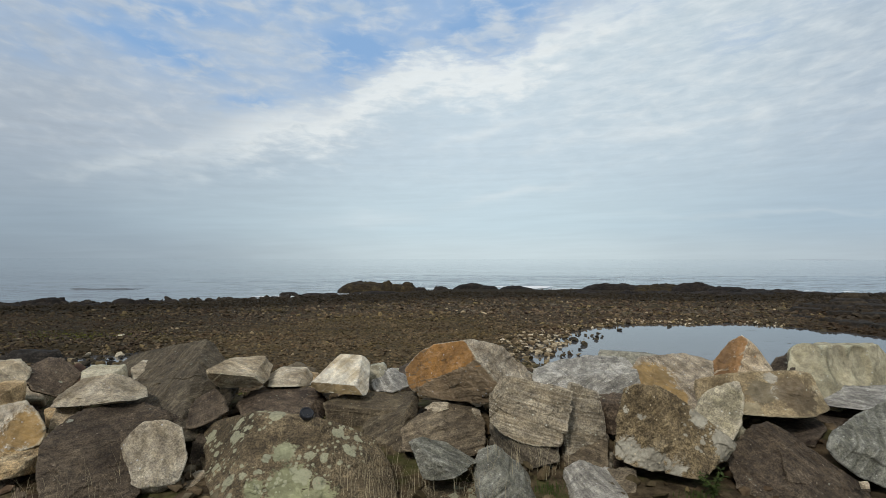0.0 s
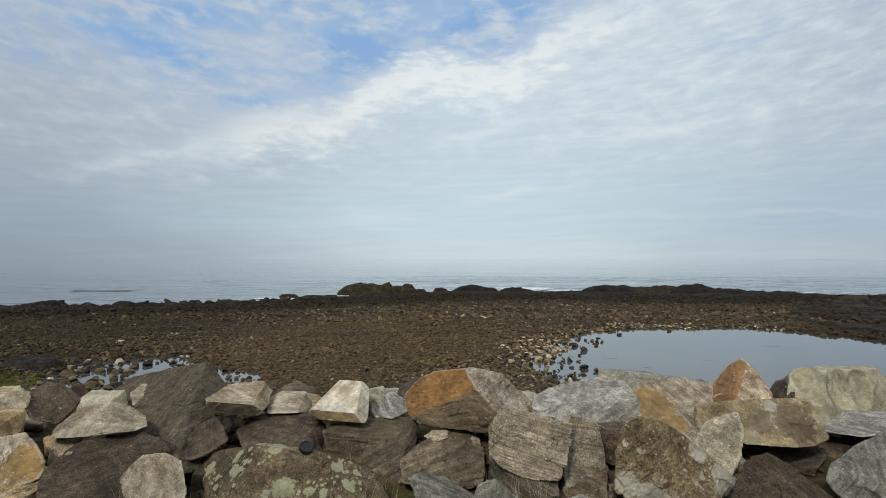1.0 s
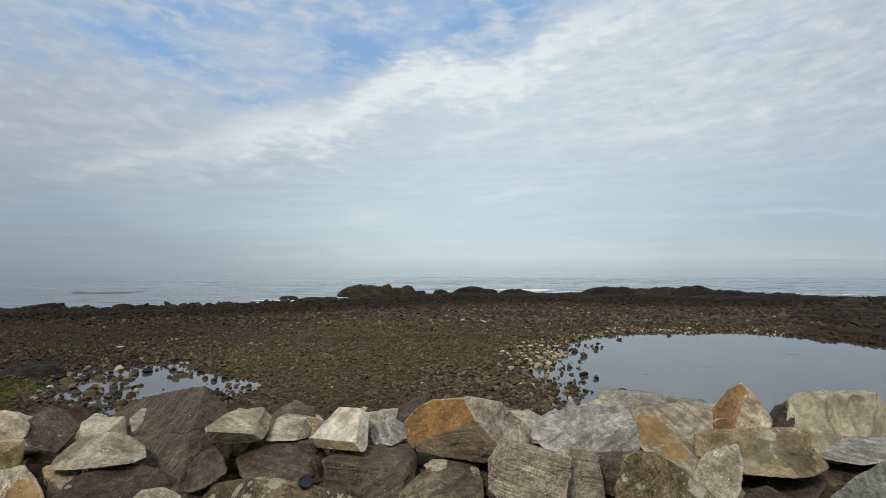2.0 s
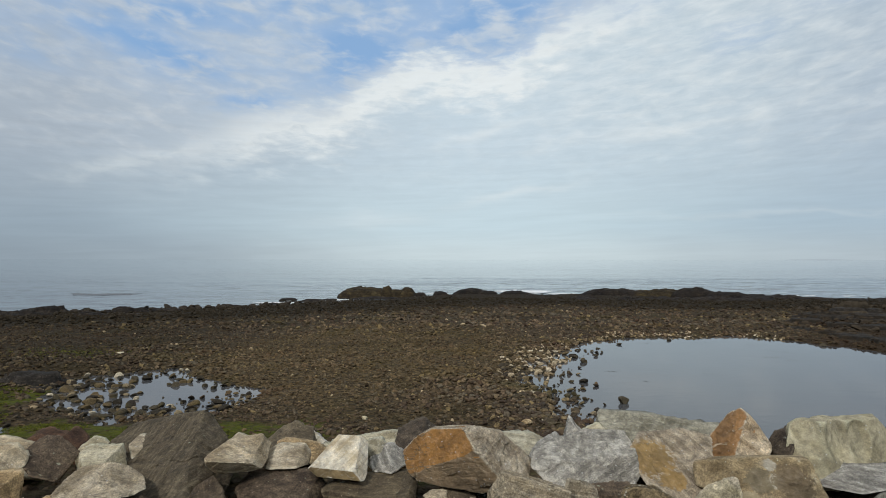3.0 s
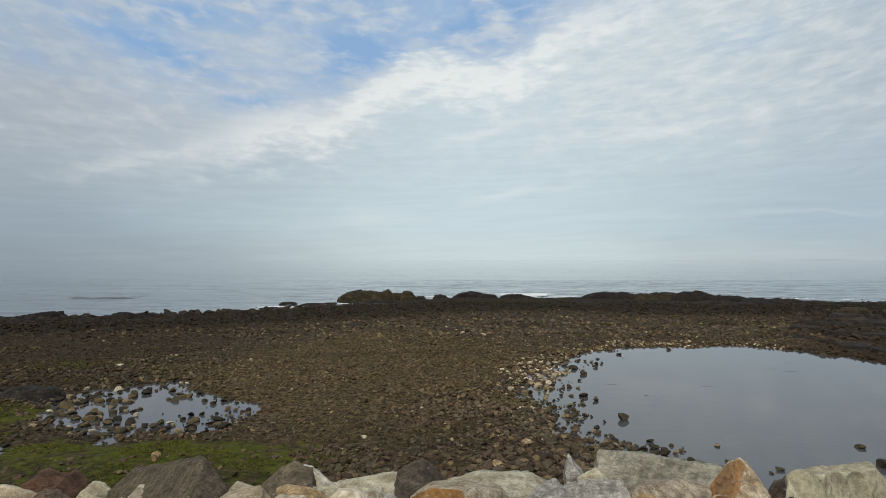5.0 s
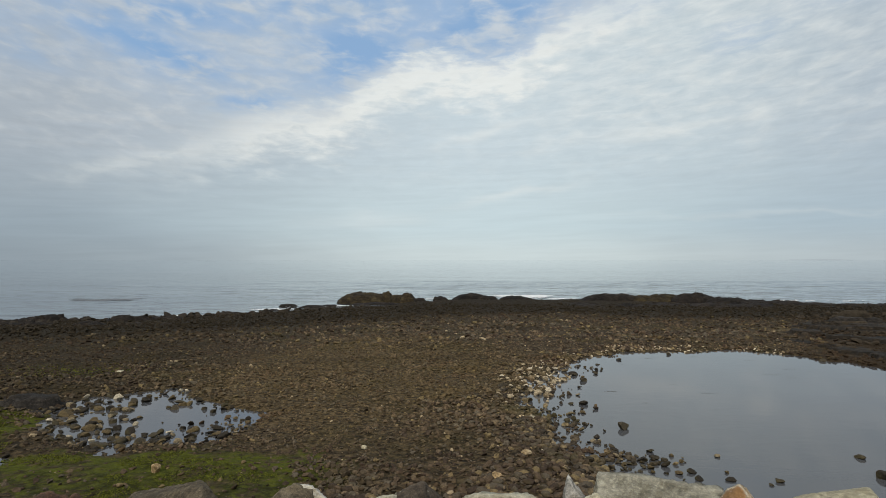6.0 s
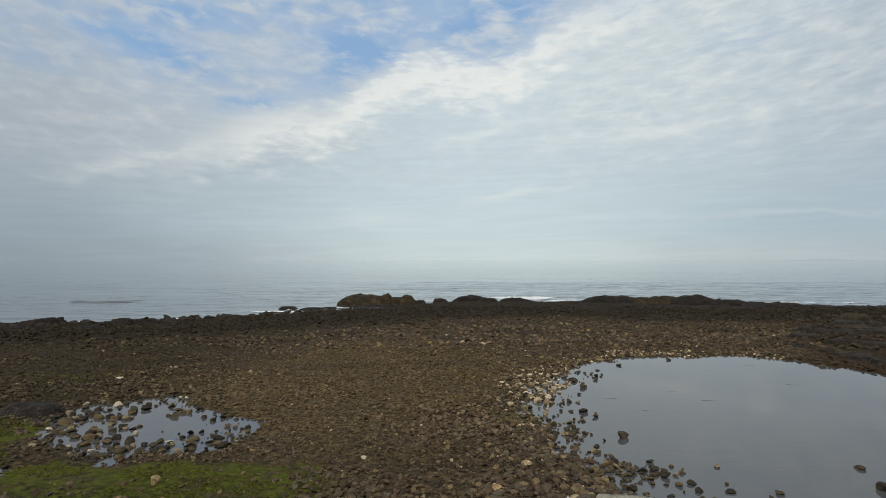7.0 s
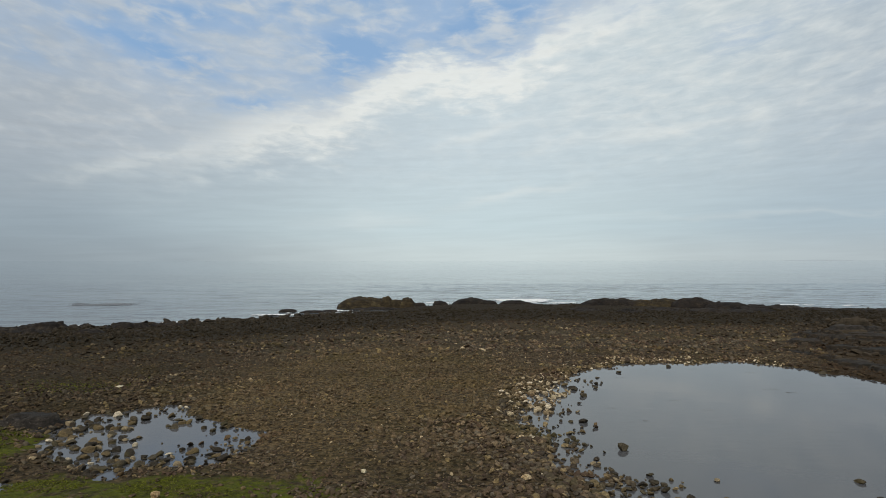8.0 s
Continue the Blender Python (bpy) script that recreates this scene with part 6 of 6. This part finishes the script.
def wading_stones(places, group):
    for x, y, r in places:
        ob = new("pool_stone", SHAPES[rng.integers(0, 10)])
        ob.matrix_world = pose(x, y, r * 0.24, rng.normal(0, 6), rng.normal(0, 6), rng.uniform(0, 360)) @ Matrix.Diagonal((r * 1.24, r * 1.24, r * rng.uniform(0.9, 1.4), 1))
        tagged(ob, "wet dark rounded stone standing in a pool" if r < 0.2 else "large wet dark stone standing in a pool", "stone", group)


wading_stones([(-15.01, 24.20, 0.18), (-14.11, 23.71, 0.20), (-13.38, 23.43, 0.30), (-13.28, 23.83, 0.22), (-15.14, 23.71, 0.20), (-12.56, 21.66, 0.16), (-11.90, 21.37, 0.26), (-12.40, 23.51, 0.24), (-11.64, 23.07, 0.23), (-12.64, 23.26, 0.19), (-13.74, 25.70, 0.19), (-13.05, 24.52, 0.18), (-14.01, 27.99, 0.23), (-13.46, 28.02, 0.21), (-13.66, 26.43, 0.20), (-14.04, 26.59, 0.15), (-13.36, 26.31, 0.15), (-12.34, 25.24, 0.14), (-11.90, 27.78, 0.23), (-11.55, 27.44, 0.18), (-11.59, 26.72, 0.20), (-12.00, 26.91, 0.12), (-9.67, 26.22, 0.15), (-10.30, 26.59, 0.15), (-9.31, 26.72, 0.20), (-9.33, 27.95, 0.26), (-8.95, 24.47, 0.09), (-9.43, 23.31, 0.22)],
              "stones standing in the stony pool")
wading_stones([(-9.15, 22.47, 0.21), (-9.92, 23.56, 0.13), (-10.58, 23.00, 0.17), (-10.15, 23.00, 0.17), (-10.33, 22.25, 0.10), (-9.44, 21.96, 0.18), (-10.21, 21.81, 0.20), (-10.73, 21.89, 0.18), (-11.31, 22.16, 0.18), (-11.84, 22.18, 0.16), (-11.11, 21.33, 0.18), (-10.28, 20.30, 0.15), (-10.28, 20.78, 0.13), (-13.98, 21.96, 0.18), (-13.13, 21.25, 0.20), (-12.69, 21.11, 0.21), (-11.88, 20.81, 0.15), (-8.71, 21.17, 0.16), (-8.35, 21.39, 0.12), (-8.11, 21.39, 0.12), (-7.83, 22.51, 0.29), (-8.33, 22.79, 0.17), (-8.23, 24.02, 0.13), (-8.01, 24.85, 0.11), (-7.84, 24.04, 0.11), (-7.54, 23.81, 0.11), (-7.75, 24.60, 0.11), (-15.96, 24.98, 0.14)],
              "stones standing in the stony pool")
wading_stones([(-15.73, 23.94, 0.13), (-15.62, 23.44, 0.11), (-14.93, 22.89, 0.08), (-14.17, 21.94, 0.08), (-14.44, 26.65, 0.25), (-14.86, 26.65, 0.25), (-16.36, 28.24, 0.21), (-16.48, 27.37, 0.23), (-15.69, 25.67, 0.29), (-15.79, 26.75, 0.17), (-15.30, 26.43, 0.20), (-15.58, 28.02, 0.21), (-15.16, 28.78, 0.21), (-14.79, 28.90, 0.13)],
              "stones standing in the stony pool")
wading_stones([(7.03, 23.53, 0.28), (5.90, 20.87, 0.15), (5.76, 21.44, 0.08), (6.47, 27.57, 0.23), (6.01, 26.00, 0.17), (6.99, 31.07, 0.14), (6.53, 19.85, 0.17), (7.18, 19.87, 0.15), (7.24, 18.67, 0.14), (7.70, 18.80, 0.16), (7.67, 18.17, 0.13), (9.16, 20.27, 0.13), (8.58, 18.11, 0.15), (8.77, 18.72, 0.09), (9.94, 18.03, 0.15), (9.55, 17.70, 0.08), (13.77, 20.12, 0.17), (13.16, 18.21, 0.24), (5.72, 19.70, 0.11), (5.97, 19.51, 0.14), (6.12, 18.85, 0.10), (6.89, 18.66, 0.10), (6.69, 17.81, 0.10), (5.01, 22.72, 0.11), (5.49, 21.96, 0.12), (5.86, 27.61, 0.13), (24.32, 39.00, 0.22), (15.46, 41.70, 0.19)],
              "stones standing in the big pool")
wading_stones([(11.46, 39.49, 0.18), (9.66, 37.75, 0.14), (7.57, 32.85, 0.24), (7.41, 34.53, 0.26), (7.84, 17.60, 0.10)],
              "stones standing in the big pool")

# more of them huddled along the landward and seaward rims
huddle = [(x + dx * 1.1, y + dy * 0.8, r) for (x, y), dx, dy, r in zip(
    [((-13.6, 24.6), (-13.2, 22.0), (-11.2, 21.0), (-14.6, 26.6), (-9.6, 21.6), (-8.2, 23.6), (-15.3, 25.4), (-14.4, 27.8))[k % 8] for k in range(110)],
    rng.normal(0, 0.75, 110), rng.normal(0, 0.75, 110), 0.07 + 0.16 * rng.uniform(0, 1, 110) ** 1.6)]
wading_stones([q for q in huddle if pools(np.array([q[0]]), np.array([q[1]]))[0] > -0.1], "stones standing in the stony pool")


# ---- the tide line and the sea beyond ----
def flat_patch(name, x0, x1, y0, y1, step, keep, z, mat, label, category, seed, bulge=0.1):
    """A patchy film on the water: cells of a fine grid, kept by a smooth random field, each a little bulged."""
    gx, gy = np.meshgrid(np.arange(x0, x1, step * 2), np.arange(y0, y1, step))
    nx, ny = gx.shape[1], gx.shape[0]
    x, y = gx.ravel(), gy.ravel()
    p = np.stack([x * 0.45, y, x * 0], 1)
    u, w = (x - x0) / (x1 - x0) * 2 - 1, (y - y0) / (y1 - y0) * 2 - 1
    f = fbm(p, 0.55 / (y1 - y0) * 8, 5, seed, 0.65) + keep - 1.1 * (u * u + w * w)
    i = (np.arange(ny - 1)[:, None] * nx + np.arange(nx - 1)[None]).ravel()
    q = np.stack([i, i + 1, i + nx + 1, i + nx], 1)
    q = q[f[q].min(1) > 0]
    v = np.stack([x, y, z + bulge * (np.clip(f, 0, 1) + 0.3 * lattice(p * 3, seed))], 1)
    used, inv = np.unique(q, return_inverse=True)
    ob = new(name, mesh_from(name, v[used], inv.reshape(-1, 4), mat))
    return tagged(ob, label, category, kind="stuff")


def plain(name, color, rough=0.9, grain=8.0, spec=0.1):
    mat, n, v, rnd = surface(name)
    g = n.noise(v, grain, 5, 0.65)
    c = n.mix(n.step(g, 0.3, 0.7), rgb(*[k * 0.7 for k in color]), rgb(*color))
    finish(n, c, rough, g, 0.4, 0.02, spec)
    return mat


foam = plain("sea_foam", (0.80, 0.82, 0.83), 0.9, 3.0)
for k, (x0, x1, y0, y1, keep) in enumerate(((10, 25, 127, 146, 0.72), (14, 22, 126, 136, 0.6), (-6, 3, 127, 131, 0.5), (-32, -22, 98, 103, 0.3), (-46, -32, 88, 91, 0.3), (-62, -48, 83, 86, 0.2),
                                           (20, 32, 126, 129, 0.35), (64, 74, 120, 123, 0.55), (74, 84, 119, 121, 0.4), (-22, -14, 107, 110, 0.5), (-30, -14, 104, 106, 0.2))):
    flat_patch("sea_foam", x0, x1, y0, y1, 0.12, keep - 0.12, SEA + 0.03, foam, "white foam of small breaking waves", "foam", k)
# grey sheet added flat on the water for a darker streak of calm sea
flat_patch("kelp_patch", -78, -61, 121, 130, 0.12, 0.7, SEA + 0.012, plain("kelp", (0.135, 0.145, 0.155), 0.6, 1.0, 0.3), "dark smooth patch on the calm sea", "kelp", 31, 0.01)

# threads of weed afloat on the big pool
weed_brown = plain("floating_weed", (0.09, 0.085, 0.07), 0.7, 5.0)
for k, (x0, y0, w) in enumerate(((13.0, 29.8, 1.3), (12.0, 31.8, 1.1), (18.6, 34.5, 1.2), (19.2, 33.6, 1.5), (20.5, 36.2, 0.9), (8.4, 30.2, 1.0), (13.5, 40.2, 1.2), (17.0, 40.8, 1.4), (20.0, 39.5, 1.1), (11.2, 38.0, 0.9), (23.0, 30.6, 1.0), (9.3, 27.8, 0.6))):
    flat_patch("floating_weed", x0 - w / 2, x0 + w / 2, y0 - 0.07, y0 + 0.07, 0.012, 0.35, 0.004, weed_brown, "thin brown weed threads afloat on the pool", "weed", 60 + k, 0.004)

# a low far island, its distance haze painted in as a flat glowing colour
hazy, n_, v_, r_ = surface("haze_glow_land")
n_.add("ShaderNodeOutputMaterial", {0: n_.add("ShaderNodeEmission", {0: n_.mix(n_.noise(v_, 0.02, 3), rgb(0.40, 0.46, 0.50), rgb(0.44, 0.50, 0.54)), 1: 1.0}).outputs[0]})
x = np.linspace(0, 1, 60)
xs_, top = 2480 + 440 * x, 1.0 + 5.0 * np.sin(np.pi * x) ** 0.5 * (0.6 + 0.3 * lattice(np.stack([x * 9, x * 0, x * 0], 1), 3))
v = np.concatenate([np.stack([xs_, x * 0 + 4300 + d, np.where(up, top, x * 0) + SEA], 1) for d, up in ((0, 0), (40, 1), (120, 1), (160, 0))])
i = np.concatenate([np.arange(59) + 60 * r for r in range(3)])
tagged(new("backdrop", mesh_from("backdrop", v, np.stack([i, i + 1, i + 61, i + 60], 1), hazy)), "low far island, pale blue-grey in haze", "island", kind="structure")

# ---- small things among the boulders ----
straw, leaf = plain("dry_grass", (0.46, 0.39, 0.25), 0.8, 30), plain("green_leaf", (0.055, 0.078, 0.020), 0.6, 30)


def blades(name, base, count, tall, spread, width, mat, label, category, seed):
    """A tuft: thin bent blades, each a folded ribbon with a tip."""
    g = np.random.default_rng(seed)
    vs, fs = [], []
    for _ in range(count):
        a, lean, h = g.uniform(0, 6.283), g.uniform(0.05, 0.6), tall * g.uniform(0.45, 1.0)
        fx, fy = g.normal(0, spread), g.normal(0, spread)
        side = np.array((-math.sin(a), math.cos(a), 0)) * width * g.uniform(0.6, 1.2)
        n0 = len(vs)
        for k in range(6):
            t = k / 5
            c = np.array((fx + math.cos(a) * lean * h * t * t, fy + math.sin(a) * lean * h * t * t, h * (t - 0.25 * lean * t * t)))
            fold = np.array((math.cos(a), math.sin(a), 0)) * width * 0.5
            for m in (-1, 0, 1):
                vs.append(c + side * m * (1 - t * 0.85) + (fold if m == 0 else 0))
        for k in range(5):
            for m in (0, 1):
                j = n0 + 3 * k + m
                fs.append((j, j + 1, j + 4, j + 3))
    ob = new(name, mesh_from(name, np.array(vs), np.array(fs), mat))
    ob.matrix_world = pose(*base)
    return tagged(ob, label, category, "grass tufts in the wall", kind="stuff")


TUFTS = [(-0.95, 5.45, 3.02), (-0.62, 5.15, 2.85), (-0.40, 4.85, 2.78), (-0.30, 4.75, 2.72), (0.22, 4.90, 2.80), (0.36, 4.80, 2.72), (0.30, 4.70, 2.70),
         (-3.15, 4.95, 2.70), (-2.75, 4.85, 2.70), (0.65, 5.20, 2.90), (0.95, 5.25, 2.85), (-0.55, 5.05, 2.80), (-2.35, 5.15, 2.80), (-0.15, 5.0, 2.75), (-0.75, 4.9, 2.8)]
for k, base in enumerate(TUFTS):
    blades("dry_grass_tuft", base, 22, 0.30, 0.13, 0.0020, straw, "dry straw-coloured grass tuft between boulders", "grass", 100 + k)
for k, base in enumerate([(0.92, 4.95, 2.78), (-2.55, 5.45, 2.80), (-3.05, 5.2, 2.76), (2.05, 4.9, 2.74)]):
    blades("moss_tuft", base, 120, 0.06, 0.07, 0.004, leaf, "low green moss tuft on the soil", "moss", 200 + k)


def weed(base):
    """A leafy weed: bent stems with small oval leaves."""
    g = np.random.default_rng(5)
    top = tagged(new("green_weed"), "small leafy green weed growing below boulders", "plant")
    top.matrix_world = pose(*base)
    for s in range(9):
        a, h = g.uniform(0, 6.283), g.uniform(0.14, 0.26)
        lean = g.uniform(0.1, 0.7)
        vs, fs = [], []
        path = [np.array((math.cos(a) * lean * h * t * t, math.sin(a) * lean * h * t * t, h * t)) for t in np.linspace(0, 1, 7)]
        for k, c in enumerate(path):
            for m in range(3):
                b = m * 2.094
                vs.append(c + np.array((math.cos(b), math.sin(b), 0)) * 0.003)
            if k:
                for m in range(3):
                    j, q = 3 * (k - 1) + m, 3 * (k - 1) + (m + 1) % 3
                    fs.append((j, q, q + 3, j + 3))
        stem = new("stem", mesh_from("stem", np.array(vs), np.array(fs), leaf))
        stem.parent = top
        vs, fs = [], []
        for c in path[2:]:
            for _ in range(4):
                b, tilt, r = g.uniform(0, 6.283), g.uniform(-0.3, 0.7), g.uniform(0.014, 0.028)
                d = np.array((math.cos(b) * math.cos(tilt), math.sin(b) * math.cos(tilt), math.sin(tilt)))
                w = np.array((-math.sin(b), math.cos(b), 0))
                n0 = len(vs)
                vs += [c, c + d * r + w * r * 0.45, c + d * r * 1.1 + np.array((0, 0, r * 0.15)), c + d * r - w * r * 0.45, c + d * r * 2]
                fs += [(n0, n0 + 1, n0 + 2, n0 + 2), (n0, n0 + 2, n0 + 3, n0 + 3), (n0 + 1, n0 + 4, n0 + 2, n0 + 2), (n0 + 2, n0 + 4, n0 + 3, n0 + 3)]
        vs, fs = np.array(vs), np.array(fs)[:, :3]
        foliage = new("leaves", mesh_from("leaves", vs, fs, leaf))
        foliage.parent = top


weed((2.22, 4.95, 2.70))


def cap(base):
    """A round black cap: a short disc with a raised rim."""
    bm = bmesh.new()
    rings = ((0.0, 0.010), (0.030, 0.010), (0.034, 0.014), (0.040, 0.014), (0.043, 0.010), (0.043, -0.008), (0.036, -0.012), (0.0, -0.012))
    loops = [[bm.verts.new((1.45 * r * math.cos(k * 0.2618), 1.45 * r * math.sin(k * 0.2618), 1.6 * z)) for k in range(24)] for r, z in rings[1:-1]]
    for a, b in zip(loops, loops[1:]):
        for k in range(24):
            bm.faces.new((a[k], b[k], b[(k + 1) % 24], a[(k + 1) % 24]))
    bm.faces.new(loops[0])
    bm.faces.new(loops[-1][::-1])
    bmesh.ops.recalc_face_normals(bm, faces=bm.faces)
    me = bpy.data.meshes.new("round_cap")
    bm.to_mesh(me)
    bm.free()
    me.materials.append(plain("black_plastic", (0.012, 0.013, 0.017), 0.45, 40, 0.4))
    ob = new("round_cap", me)
    ob.matrix_world = pose(*base)
    return tagged(ob, "small round black cap lying on the rock", "cap")


cap((-1.16, 5.47, 3.26, 38, 10, 20))

# ---- green algae by the wall, short soft blades ----
mat_algae, n_, v_, r_ = surface("algae_blade")
isl = n_.add("ShaderNodeNewGeometry").outputs["Random Per Island"]
finish(n_, n_.mix(isl, rgb(0.050, 0.054, 0.007), rgb(0.125, 0.138, 0.017)), 0.8, None, 0, 0, 0.1)
g = np.random.default_rng(77)
x, y = g.uniform(-17, -1, 40000), g.uniform(15.0, 21.0, 40000)
p = np.stack([x, y, x * 0], 1)
edge = 20.1 + 0.5 * fbm(p, 0.6, 3, 71) - 1.5 * smooth(x, -8.5, -5.5)
k = (pools(x, y) < -0.08) & (y < edge) & (fbm(p, 0.55, 4, 72) + 0.55 * smooth(y, 18.2, 19.6) > 0.12 + 0.9 * smooth(x, -5.5, -4.2) * (fbm(p, 0.4, 2, 74) < 0.25))
x, y = x[k], y[k]
xs_, ys_ = g.uniform(-24, -14.3, 26000), g.uniform(19.5, 25.6, 26000)
q = np.stack([xs_, ys_, xs_ * 0], 1)
k = (pools(xs_, ys_) < -0.08) & (xs_ < -15.2 + 0.28 * (22.5 - ys_) + 0.5 * fbm(q, 0.7, 3, 75)) & (fbm(q, 0.5, 4, 76) + 0.5 * smooth(ys_, 25.6, 22.5) > 0.0)
xf, yf = g.normal(-20.5, 2.0, 1300), g.normal(34.0, 1.0, 1300)
x, y = np.concatenate([x, xs_[k], xf]), np.concatenate([y, ys_[k], yf])
a, h, w, lean = g.uniform(0, 6.283, len(x)), g.uniform(0.02, 0.055, len(x)), g.uniform(0.012, 0.03, len(x)), g.normal(0, 0.05, (2, len(x)))
z = height(x, y) - 0.01 + np.where(y > 30, 0.05, 0.0)
v = np.stack([np.stack([x - np.cos(a) * w, y - np.sin(a) * w, z], 1), np.stack([x + np.cos(a) * w, y + np.sin(a) * w, z], 1), np.stack([x + lean[0], y + lean[1], z + h], 1)], 1).reshape(-1, 3)
tagged(new("algae_tufts", mesh_from("algae_tufts", v, np.arange(len(v)).reshape(-1, 3), mat_algae)), "short green algae and sea grass tufts", "algae", kind="stuff")

# ---- rocks standing on the flats ----
def lone_stone(name, mat, x, y, r, tall, label):
    """One stone that stands out on the flats."""
    v, f = pebble_shapes(4, 1, int(abs(x * 100)) + 5)
    ob = new(name, mesh_from(name, v[0] * np.array((r, r, r * tall)), f, mat))
    ob.matrix_world = pose(x, y, float(height(np.array([x]), np.array([y]))[0]) + r * 0.25 * tall, 0, 0, (x * 77) % 360)
    return tagged(ob, label, "stone", "rocks on the flats")


lone_stone("pale_slab", cream, -17.78, 33.79, 0.28, 0.5, "small pale flat slab on the shingle")
lone_stone("tan_stone", tan, -8.41, 18.19, 0.19, 1.9, "upright tan stone standing in green algae")
lone_stone("tan_stone", tan, 2.78, 19.94, 0.22, 1.2, "tan cobble larger than its neighbours")
lone_stone("pale_stone", cream, -2.60, 20.92, 0.15, 1.2, "single pale rounded stone on shingle")
lone_stone("tan_stone", tan, 1.68, 17.99, 0.23, 1.1, "tan cobble larger than its neighbours")


for x, y, r in single:
    ob = new("cobble", COBBLES[rng.integers(0, 10)])
    ob.matrix_world = pose(x, y, float(height(np.array([x]), np.array([y]))[0]) + r * 0.2, rng.normal(0, 10), rng.normal(0, 10), rng.uniform(0, 360)) @ Matrix.Diagonal((r, r, r, 1))
    ob.parent = ground
